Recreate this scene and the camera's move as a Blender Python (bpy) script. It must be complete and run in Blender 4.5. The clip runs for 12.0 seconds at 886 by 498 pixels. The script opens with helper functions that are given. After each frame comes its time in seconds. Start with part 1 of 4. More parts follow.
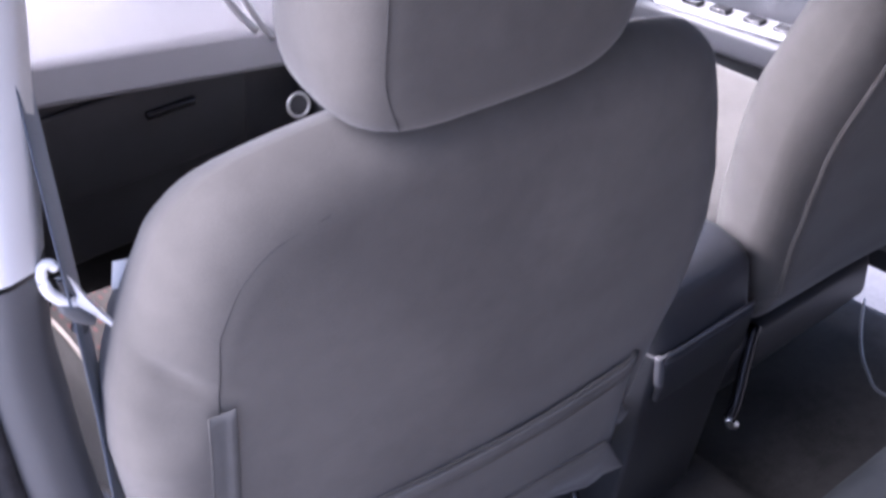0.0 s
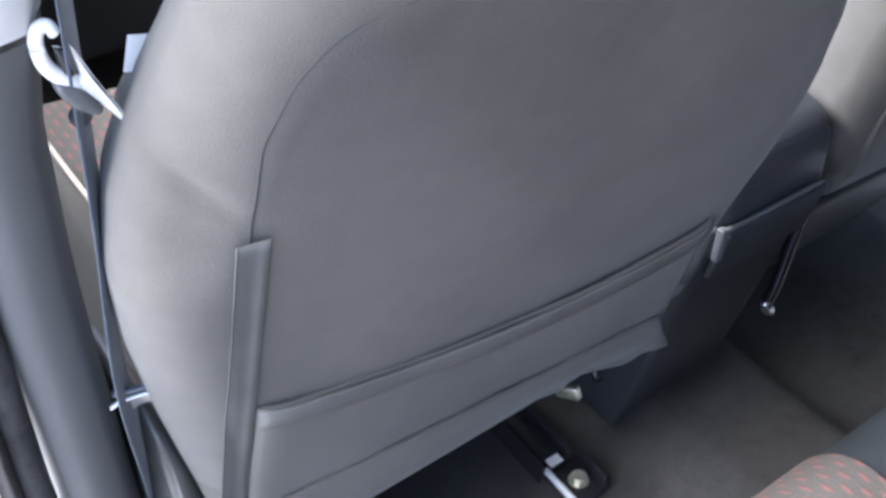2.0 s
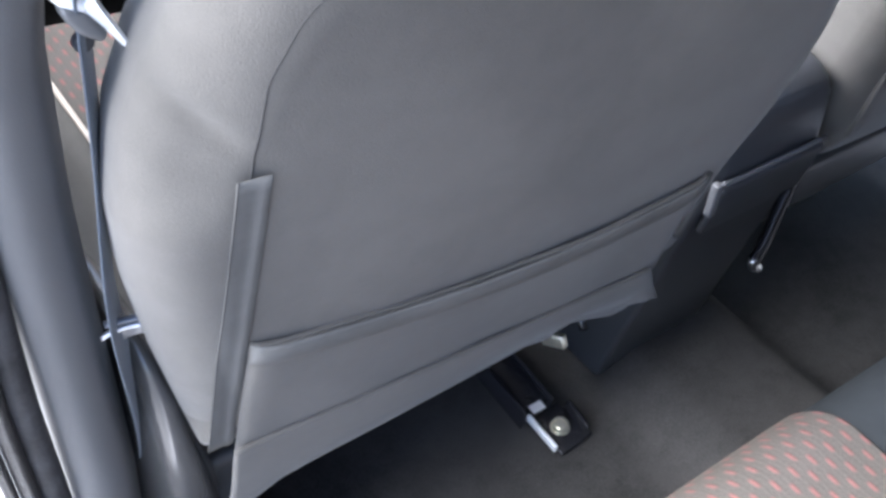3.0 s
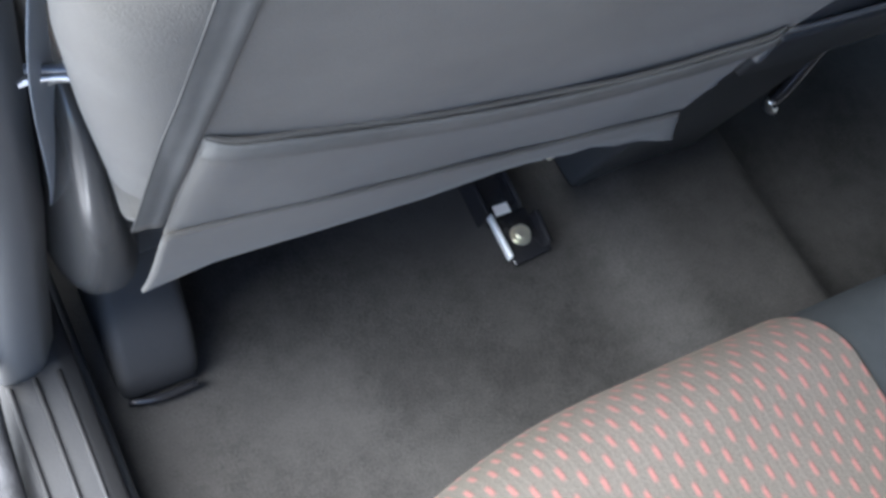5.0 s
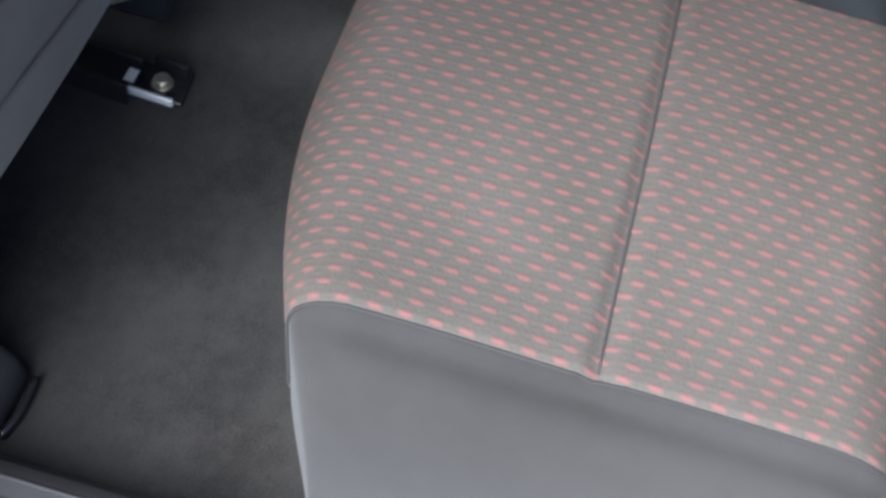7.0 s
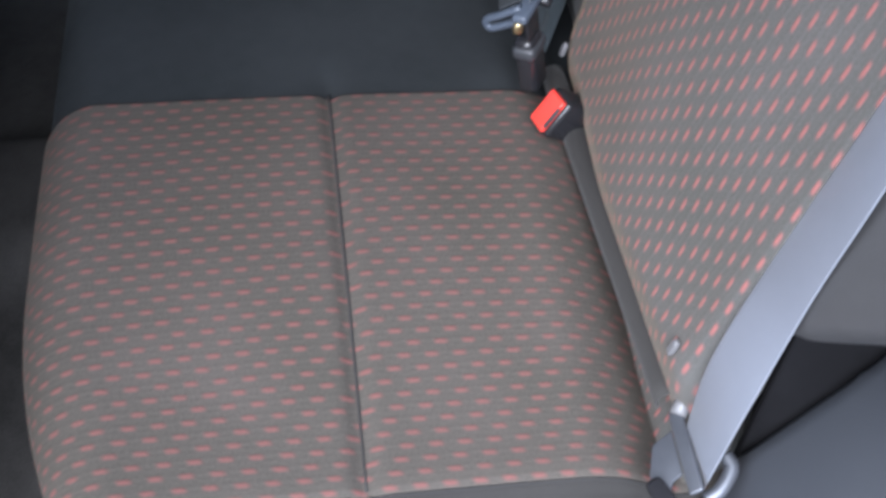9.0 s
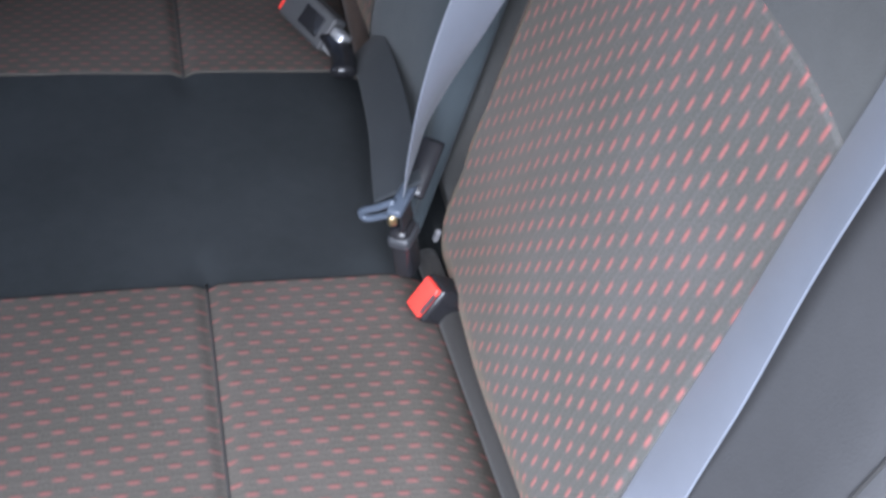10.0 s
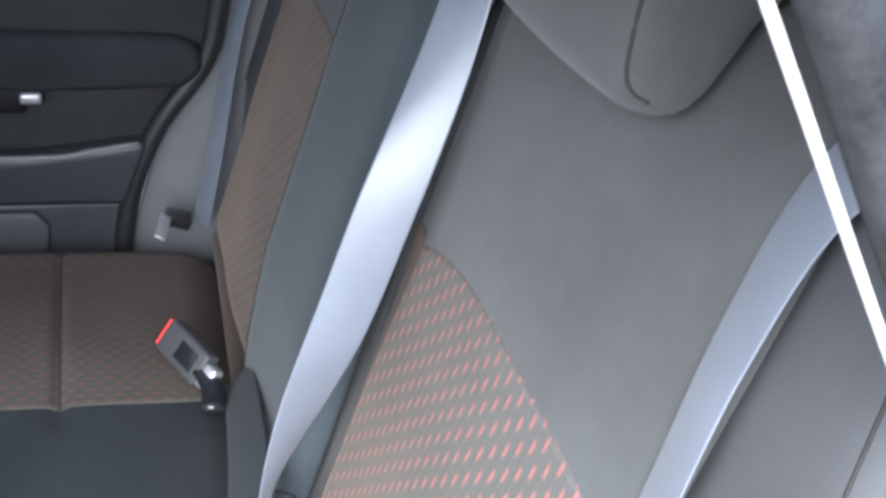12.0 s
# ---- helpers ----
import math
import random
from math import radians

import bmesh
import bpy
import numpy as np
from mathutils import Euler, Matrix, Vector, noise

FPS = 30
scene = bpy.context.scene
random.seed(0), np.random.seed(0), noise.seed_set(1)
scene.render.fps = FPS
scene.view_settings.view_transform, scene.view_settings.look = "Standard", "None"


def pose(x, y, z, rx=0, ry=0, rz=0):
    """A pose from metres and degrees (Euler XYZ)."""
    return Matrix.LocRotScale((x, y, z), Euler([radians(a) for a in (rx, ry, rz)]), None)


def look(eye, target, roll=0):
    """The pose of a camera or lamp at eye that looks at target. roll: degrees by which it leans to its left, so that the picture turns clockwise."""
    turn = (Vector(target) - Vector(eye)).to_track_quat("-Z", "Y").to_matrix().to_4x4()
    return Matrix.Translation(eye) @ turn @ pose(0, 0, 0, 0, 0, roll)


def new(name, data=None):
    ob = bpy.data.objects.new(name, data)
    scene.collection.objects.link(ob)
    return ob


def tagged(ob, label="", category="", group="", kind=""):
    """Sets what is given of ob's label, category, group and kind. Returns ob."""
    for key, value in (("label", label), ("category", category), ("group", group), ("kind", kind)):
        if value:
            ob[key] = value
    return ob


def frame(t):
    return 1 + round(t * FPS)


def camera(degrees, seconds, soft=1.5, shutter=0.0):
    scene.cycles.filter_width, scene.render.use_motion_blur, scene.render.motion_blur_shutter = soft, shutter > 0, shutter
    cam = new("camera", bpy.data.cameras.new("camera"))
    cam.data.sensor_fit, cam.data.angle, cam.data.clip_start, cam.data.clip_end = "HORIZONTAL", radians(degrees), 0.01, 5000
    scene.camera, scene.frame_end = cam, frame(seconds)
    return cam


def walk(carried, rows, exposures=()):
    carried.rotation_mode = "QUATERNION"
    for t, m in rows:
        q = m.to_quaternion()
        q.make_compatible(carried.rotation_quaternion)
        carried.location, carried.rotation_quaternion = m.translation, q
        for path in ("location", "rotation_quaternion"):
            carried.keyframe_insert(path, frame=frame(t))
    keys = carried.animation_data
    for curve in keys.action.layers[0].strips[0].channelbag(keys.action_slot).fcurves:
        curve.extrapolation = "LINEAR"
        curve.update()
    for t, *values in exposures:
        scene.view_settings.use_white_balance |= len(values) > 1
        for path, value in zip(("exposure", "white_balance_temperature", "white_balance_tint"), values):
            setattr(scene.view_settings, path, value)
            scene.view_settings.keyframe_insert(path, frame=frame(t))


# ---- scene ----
cam = camera(43.8, 12.0, soft=3.0, shutter=0.25)
PATH = [
    (0, (-0.143, -0.393, 1.18), (0.854, 0.947, 0.081), -4.0),
    (0.5, (-0.151, -0.354, 1.119), (0.785, 0.956, -0.068), -3.7),
    (1, (-0.144, -0.315, 1.089), (0.768, 0.947, -0.167), -1.0),
    (1.5, (-0.14, -0.289, 1.086), (0.801, 0.952, -0.17), 1.1),
    (2, (-0.131, -0.258, 1.072), (0.817, 0.929, -0.229), 2.5),
    (2.5, (-0.125, -0.232, 1.069), (0.808, 0.898, -0.292), 3.8),
    (3, (-0.138, -0.25, 1.069), (0.799, 0.861, -0.306), 5.9),
    (3.5, (-0.146, -0.302, 1.064), (0.783, 0.798, -0.325), 7.5),
    (3.7, (-0.153, -0.313, 1.061), (0.737, 0.805, -0.338), 7.3),
    (5.3, (-0.073, -0.082, 0.980), (0.805, 0.480, -0.725), 34.2),
    (5.5, (-0.073, -0.080, 0.969), (0.829, 0.416, -0.746), 36.2),
    (6, (-0.086, -0.111, 0.997), (0.846, 0.245, -0.737), 36.4),
    (6.5, (-0.146, -0.163, 1.016), (0.868, 0.126, -0.683), 28.6),
    (6.7, (-0.210, -0.160, 0.979), (0.866, 0.039, -0.694), 20.4),
    (8.3, (-0.325, -0.268, 1.046), (0.860, -0.126, -0.558), -9.8),
    (8.5, (-0.295, -0.281, 1.049), (0.888, -0.178, -0.560), -9.7),
    (9, (-0.261, -0.214, 1.054), (1.007, -0.45, -0.475), 3.8),
    (9.5, (-0.236, -0.211, 1.085), (1.082, -0.559, -0.379), 6.3),
    (10, (-0.233, -0.211, 1.105), (1.157, -0.689, -0.252), 8.5),
    (10.5, (-0.225, -0.244, 1.142), (1.214, -0.771, -0.142), 7.4),
    (11, (-0.227, -0.249, 1.176), (1.256, -0.836, -0.031), 7.6),
    (11.5, (-0.23, -0.257, 1.2), (1.306, -0.831, 0.055), 6.0),
    (12, (-0.235, -0.277, 1.237), (1.382, -0.891, 0.233), 8.9),
]
EXPOSURES = [(0, 3.95, 6100, 31), (1, 4.19, 6150, 20), (2.5, 4.24, 6200, 13), (3.5, 4.35, 6250, 12), (5.5, 3.85, 6250, 8), (6.5, 3.27, 6080, 9), (8.5, 2.38, 6050, 12), (9.5, 2.48, 5850, 13), (10.5, 2.82, 5750, 12), (11.5, 3.1, 5950, 11), (12, 3.36, 6050, 9)]
walk(cam, [(t, look(eye, target, roll)) for t, eye, target, roll in PATH], EXPOSURES)

# ---- world, sun, exposure ----
world = bpy.data.worlds.new("world")
scene.world = world
world.use_nodes = True
_wn = world.node_tree.nodes
_sky = _wn.new("ShaderNodeTexSky")
_sky.sky_type = "NISHITA"
_sky.sun_disc = False
_sky.sun_elevation = radians(46)
_sky.sun_rotation = radians(303)
_sky.dust_density, _sky.air_density = 2.0, 0.75
world.node_tree.links.new(_sky.outputs[0], _wn["Background"].inputs[0])
_wn["Background"].inputs[1].default_value = 0.066
sun = new("sun", bpy.data.lights.new("sun", "SUN"))
sun.data.energy, sun.data.angle, sun.data.color = 2.3, radians(72), (0.94, 0.97, 1.0)
# the bright side of an overcast sky, on the open left side and a little ahead of the car
sun.matrix_world = look((-0.58, 0.38, 0.72), (0, 0, 0))

# ---- materials ----
def material(name, base, rough=0.6, metal=0.0, vary=0.12, scale=6.0, bump=0.15, grain=900.0, coords="Object", sheen=0.0, spec=0.5, stain=None, fleck=0.5):
    """A node material: base colour varied at a large and a fine scale, with grain for relief."""
    m = bpy.data.materials.new(name)
    m.use_nodes = True
    nt = m.node_tree
    b = nt.nodes["Principled BSDF"]
    co = nt.nodes.new("ShaderNodeTexCoord")
    big = nt.nodes.new("ShaderNodeTexNoise")
    big.inputs["Scale"].default_value, big.inputs["Detail"].default_value = scale, 5
    fine = nt.nodes.new("ShaderNodeTexNoise")
    fine.inputs["Scale"].default_value, fine.inputs["Detail"].default_value = grain, 2
    for n in (big, fine):
        nt.links.new(co.outputs[coords], n.inputs["Vector"])
    mix = nt.nodes.new("ShaderNodeMix")
    mix.data_type = "RGBA"
    mix.inputs[6].default_value = tuple(c * (1 - vary) for c in base) + (1,)
    mix.inputs[7].default_value = tuple(min(1, c * (1 + vary)) for c in (stain or base)) + (1,)
    mid = nt.nodes.new("ShaderNodeTexNoise")
    mid.inputs["Scale"].default_value, mid.inputs["Detail"].default_value = scale * 11, 3
    nt.links.new(co.outputs[coords], mid.inputs["Vector"])
    blotch = nt.nodes.new("ShaderNodeMath")
    blotch.operation = "MULTIPLY_ADD"
    blotch.inputs[1].default_value = 0.5
    nt.links.new(mid.outputs["Fac"], blotch.inputs[0])
    add = nt.nodes.new("ShaderNodeMath")
    add.operation = "MULTIPLY_ADD"
    nt.links.new(fine.outputs["Fac"], add.inputs[0])
    add.inputs[1].default_value = fleck
    sub = nt.nodes.new("ShaderNodeMapRange")
    sub.inputs["From Min"].default_value, sub.inputs["From Max"].default_value = 0.3, 0.7
    sub.inputs["To Min"].default_value, sub.inputs["To Max"].default_value = -0.40, 0.40
    nt.links.new(big.outputs["Fac"], sub.inputs["Value"])
    nt.links.new(sub.outputs[0], blotch.inputs[2])
    nt.links.new(blotch.outputs[0], add.inputs[2])
    nt.links.new(add.outputs[0], mix.inputs[0])
    nt.links.new(mix.outputs[2], b.inputs["Base Color"])
    b.inputs["Roughness"].default_value, b.inputs["Metallic"].default_value = rough, metal
    b.inputs["Specular IOR Level"].default_value = spec
    if sheen:
        b.inputs["Sheen Weight"].default_value, b.inputs["Sheen Roughness"].default_value = sheen, 0.5
    if bump:
        bp = nt.nodes.new("ShaderNodeBump")
        bp.inputs["Strength"].default_value, bp.inputs["Distance"].default_value = bump, 0.0008
        nt.links.new(fine.outputs["Fac"], bp.inputs["Height"])
        nt.links.new(bp.outputs[0], b.inputs["Normal"])
    return m


def woven(name, ground, dash, period=0.0217, row=0.0106, long=0.38, high=0.33, fade=0.62, sheen=0.1):
    """Seat cloth with short dashes in staggered rows. UV in metres: u along the dashes."""
    m = bpy.data.materials.new(name)
    m.use_nodes = True
    nt, L = m.node_tree, m.node_tree.links
    b = nt.nodes["Principled BSDF"]

    def math(op, a, c=None, d=None):
        n = nt.nodes.new("ShaderNodeMath")
        n.operation = op
        for k, v in enumerate((a, c, d)):
            if v is None:
                continue
            if isinstance(v, (int, float)):
                n.inputs[k].default_value = v
            else:
                L.new(v, n.inputs[k])
        return n.outputs[0]

    uv = nt.nodes.new("ShaderNodeUVMap")
    sep = nt.nodes.new("ShaderNodeSeparateXYZ")
    warp = nt.nodes.new("ShaderNodeTexNoise")
    warp.inputs["Scale"].default_value = 30
    L.new(uv.outputs[0], warp.inputs["Vector"])
    L.new(uv.outputs[0], sep.inputs[0])
    wob = math("MULTIPLY_ADD", warp.outputs["Fac"], 0.002, -0.001)
    u, v = math("ADD", sep.outputs[0], wob), sep.outputs[1]
    rows = math("DIVIDE", v, row)
    odd = math("MODULO", math("FLOOR", math("ADD", rows, 1000.0)), 2.0)
    along = math("FRACT", math("MULTIPLY_ADD", odd, 0.5, math("ADD", math("DIVIDE", u, period), 500.0)))
    across = math("FRACT", math("ADD", rows, 1000.0))

    def band(x, mid, half, soft):
        n = nt.nodes.new("ShaderNodeMapRange")
        n.interpolation_type = "SMOOTHSTEP"
        n.inputs["From Min"].default_value, n.inputs["From Max"].default_value = half + soft, half - soft
        L.new(math("ABSOLUTE", math("SUBTRACT", x, mid)), n.inputs["Value"])
        return n.outputs[0]

    mask = math("MULTIPLY", band(along, 0.5, long / 2, 0.13), band(across, 0.5, high / 2, 0.13))
    fleck = nt.nodes.new("ShaderNodeTexNoise")
    fleck.inputs["Scale"].default_value, fleck.inputs["Detail"].default_value = 450, 2
    L.new(uv.outputs[0], fleck.inputs["Vector"])
    worn = nt.nodes.new("ShaderNodeTexNoise")
    worn.inputs["Scale"].default_value, worn.inputs["Detail"].default_value = 7, 4
    L.new(uv.outputs[0], worn.inputs["Vector"])
    base = nt.nodes.new("ShaderNodeMix")
    base.data_type = "RGBA"
    base.inputs[6].default_value = (ground[0] * 0.52, ground[1] * 0.60, ground[2] * 0.52, 1)
    base.inputs[7].default_value = (ground[0] * 1.55, ground[1] * 1.42, ground[2] * 1.50, 1)
    rib = math("SINE", math("MULTIPLY", v, 6.2832 / (row / 2)))
    tone = math("MULTIPLY_ADD", fleck.outputs["Fac"], 0.6, math("MULTIPLY_ADD", worn.outputs["Fac"], 0.6, -0.1))
    thread = band(across, 0.5, 0.07, 0.06)
    L.new(math("MULTIPLY_ADD", thread, 0.07, math("MULTIPLY_ADD", rib, 0.035, tone)), base.inputs[0])
    red = nt.nodes.new("ShaderNodeMix")
    red.data_type = "RGBA"
    red.inputs[7].default_value = (*dash, 1)
    L.new(base.outputs[2], red.inputs[6])
    L.new(math("MULTIPLY", mask, math("MULTIPLY_ADD", fleck.outputs["Fac"], 0.6, fade - 0.1)), red.inputs[0])
    L.new(red.outputs[2], b.inputs["Base Color"])
    b.inputs["Roughness"].default_value = 0.9
    b.inputs["Specular IOR Level"].default_value = 0.2
    b.inputs["Sheen Weight"].default_value, b.inputs["Sheen Roughness"].default_value = sheen, 0.45
    b.inputs["Sheen Tint"].default_value = (0.8, 0.62, 0.44, 1)
    bp = nt.nodes.new("ShaderNodeBump")
    bp.inputs["Strength"].default_value, bp.inputs["Distance"].default_value = 0.5, 0.0006
    L.new(math("ADD", math("MULTIPLY_ADD", rib, 0.07, mask), fleck.outputs["Fac"]), bp.inputs["Height"])
    L.new(bp.outputs[0], b.inputs["Normal"])
    return m


def webbing(name, base, rough=0.33, spec=1.0, sheen=0.15):
    """Belt cloth: fine ribs along its length (UV u across, v along)."""
    m = material(name, base, rough=rough, vary=0.1, scale=9, bump=0.0, spec=spec, sheen=sheen)
    nt = m.node_tree
    uv = nt.nodes.new("ShaderNodeUVMap")
    wave = nt.nodes.new("ShaderNodeTexWave")
    wave.inputs["Scale"].default_value = 260
    wave.inputs["Distortion"].default_value = 1.0
    nt.links.new(uv.outputs[0], wave.inputs["Vector"])
    bp = nt.nodes.new("ShaderNodeBump")
    bp.inputs["Strength"].default_value, bp.inputs["Distance"].default_value = 0.25, 0.0003
    nt.links.new(wave.outputs["Fac"], bp.inputs["Height"])
    nt.links.new(bp.outputs[0], nt.nodes["Principled BSDF"].inputs["Normal"])
    return m


CLOTH = material("charcoal_cloth", (0.071, 0.066, 0.059), 0.92, vary=0.28, scale=5, bump=0.45, grain=1000, sheen=0.15, spec=0.2, fleck=0.8)
CLOTH_DARK = material("black_cloth", (0.025, 0.028, 0.030), 0.95, vary=0.25, scale=6, bump=0.35, grain=1000, spec=0.08, fleck=0.8)
CLOTH_REAR = material("dark_grey_cloth", (0.056, 0.057, 0.056), 0.92, vary=0.28, scale=5, bump=0.45, grain=1000, sheen=0.12, spec=0.2, fleck=0.8)
CLOTH_BLUE = material("blue_black_cloth", (0.032, 0.040, 0.045), 0.9, vary=0.28, scale=5, bump=0.45, grain=1000, sheen=0.1, spec=0.25, fleck=0.8)
VINYL = material("dark_vinyl", (0.052, 0.052, 0.054), 0.5, vary=0.15, scale=7, bump=0.3, grain=650, spec=0.4)
ARCH = material("blue_grey_trim", (0.031, 0.034, 0.040), 0.45, vary=0.08, scale=4, bump=0.25, grain=700)
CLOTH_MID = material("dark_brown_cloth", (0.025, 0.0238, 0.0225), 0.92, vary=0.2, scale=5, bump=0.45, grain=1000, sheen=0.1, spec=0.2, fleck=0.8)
CLOTH_BROWN = material("brown_cloth", (0.062, 0.042, 0.032), 0.92, vary=0.3, scale=9, bump=0.45, grain=700, sheen=0.1, spec=0.2, fleck=0.9)
LEATHER = material("black_leather", (0.040, 0.043, 0.050), 0.36, vary=0.15, scale=9, bump=0.25, grain=500, spec=0.7)
BAND = material("grey_tape", (0.070, 0.069, 0.066), 0.9, vary=0.25, scale=12, bump=0.4, grain=1300)
PATTERN = woven("patterned_cloth", (0.0625, 0.0578, 0.050), (0.178, 0.066, 0.061), long=0.42, high=0.35, fade=0.50, sheen=0.03)
PATTERN_BACK = woven("patterned_back_cloth", (0.071, 0.0725, 0.069), (0.29, 0.096, 0.090), period=0.0232, row=0.0115, long=0.44, high=0.26, fade=0.66, sheen=0.16)
CARPET = material("black_carpet", (0.0165, 0.0157, 0.0148), 1.0, vary=0.35, scale=4.5, bump=0.9, grain=480, spec=0.1, stain=(0.038, 0.036, 0.034), fleck=0.9)
TRIM = material("grey_trim_plastic", (0.075, 0.076, 0.078), 0.6, vary=0.08, scale=4, bump=0.25, grain=700)
TRIM_DARK = material("black_plastic", (0.033, 0.035, 0.039), 0.42, vary=0.15, scale=6, bump=0.25, grain=700)
TRIM_LIGHT = material("pale_trim_plastic", (0.55, 0.54, 0.52), 0.55, vary=0.05, scale=3, bump=0.15, grain=600)
GLOSS = material("gloss_black", (0.015, 0.015, 0.017), 0.22, vary=0.1, bump=0.05)
RUBBER = material("rubber_seal", (0.014, 0.014, 0.015), 0.45, vary=0.3, scale=30, bump=0.6, grain=350)
CHROME = material("bright_metal", (0.80, 0.80, 0.78), 0.36, 1.0, vary=0.1, scale=30, bump=0.05)
LIP = material("bare_bright_steel", (0.85, 0.85, 0.84), 0.55, 0.5, vary=0.1, scale=40, bump=0.05)
ZINC = material("zinc_plated_steel", (0.80, 0.78, 0.66), 0.42, 1.0, vary=0.2, scale=60, bump=0.1)
SATIN = material("satin_silver", (0.55, 0.55, 0.56), 0.35, 0.7, vary=0.06, bump=0.05)
PALE = material("pale_plastic", (0.72, 0.70, 0.66), 0.5, vary=0.06, bump=0.1)
STEEL = material("blue_grey_steel", (0.105, 0.112, 0.128), 0.42, 0.6, vary=0.12, scale=40, bump=0.05)
BLUEGREY = material("blue_grey_plastic", (0.065, 0.08, 0.105), 0.35, vary=0.08, scale=20, bump=0.05)
BRASS = material("brass", (0.75, 0.62, 0.35), 0.3, 1.0, vary=0.1, bump=0.0)
GREY = material("mid_grey_plastic", (0.12, 0.12, 0.125), 0.4, vary=0.08, scale=20, bump=0.1)
DASH = material("grey_dash_plastic", (0.23, 0.223, 0.23), 0.6, vary=0.06, scale=4, bump=0.3, grain=600)
SILL = material("black_sill_plastic", (0.02, 0.02, 0.021), 0.7, vary=0.2, scale=12, bump=0.4, grain=500, spec=0.3)
HINGE = material("dark_grey_satin_plastic", (0.062, 0.060, 0.058), 0.20, vary=0.1, scale=8, bump=0.1)
FLOCK = material("black_flocked_rubber", (0.022, 0.022, 0.024), 0.75, vary=0.6, scale=45, bump=1.0, grain=170, spec=0.3)
RED = material("red_plastic", (0.75, 0.05, 0.035), 0.38, vary=0.06, scale=20, bump=0.05)
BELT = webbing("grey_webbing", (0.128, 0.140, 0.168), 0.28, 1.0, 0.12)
BELT_SHADED = webbing("shaded_webbing", (0.028, 0.032, 0.036), 0.7, 0.2, 0.05)
BELT_FRONT = webbing("blue_grey_webbing", (0.040, 0.056, 0.080), 0.45, 0.6)
# near-black that stands in for the deep shade beside the rear backrest
GAP_SHADE = material("black_gap_shade", (0.008, 0.008, 0.009), 1.0, vary=0.3, scale=12, bump=0.4, grain=500, spec=0.05)
THREAD = material("black_thread", (0.022, 0.021, 0.020), 0.9, bump=0.0)
PIPING = material("pale_piping", (0.42, 0.36, 0.30), 0.8, bump=0.2)
PAINT = material("white_car_paint", (0.78, 0.78, 0.78), 0.25, vary=0.03, bump=0.0)
LINER = material("headliner_cloth", (0.34, 0.33, 0.31), 0.95, vary=0.05, scale=5, bump=0.3)
ASPHALT = material("asphalt", (0.16, 0.155, 0.15), 0.95, vary=0.35, scale=2, bump=0.8, grain=120)

def glass(name, tint):
    m = bpy.data.materials.new(name)
    m.use_nodes = True
    g = m.node_tree.nodes["Principled BSDF"]
    g.inputs["Transmission Weight"].default_value, g.inputs["Roughness"].default_value, g.inputs["IOR"].default_value = 1.0, 0.0, 1.45
    g.inputs["Base Color"].default_value = (*tint, 1)
    return m


GLASS = glass("window_glass", (0.52, 0.55, 0.54))
CLEAR = glass("windscreen_glass", (0.86, 0.89, 0.88))
TINTED = glass("tinted_window_glass", (0.13, 0.14, 0.14))


# ---- building helpers ----
def empty(name, label, category, group="", at=(0, 0, 0), kind=""):
    ob = new(name)
    ob.empty_display_size = 0.05
    ob.location = at
    return tagged(ob, label, category, group, kind)


def part(name, mesh, mat, parent=None, label="", kind=""):
    """Links a bmesh or mesh as one object; world coordinates are kept under a parent that is not turned."""
    if isinstance(mesh, bmesh.types.BMesh):
        bm, mesh = mesh, bpy.data.meshes.new(name)
        bm.normal_update()
        bm.to_mesh(mesh)
        bm.free()
    mesh.name = name
    if mat:
        mesh.materials.clear()
        mesh.materials.append(mat)
    ob = new(name, mesh)
    if parent:
        ob.parent = parent
        root = parent
        off = Vector((0, 0, 0))
        while root:
            off += root.location
            root = root.parent
        ob.location = -off
    return tagged(ob, label, kind=kind)


def smooth(bm, angle=40):
    for f in bm.faces:
        f.smooth = True
    lim = radians(angle)
    for e in bm.edges:
        if len(e.link_faces) == 2 and e.calc_face_angle(0) > lim:
            e.smooth = False
    return bm


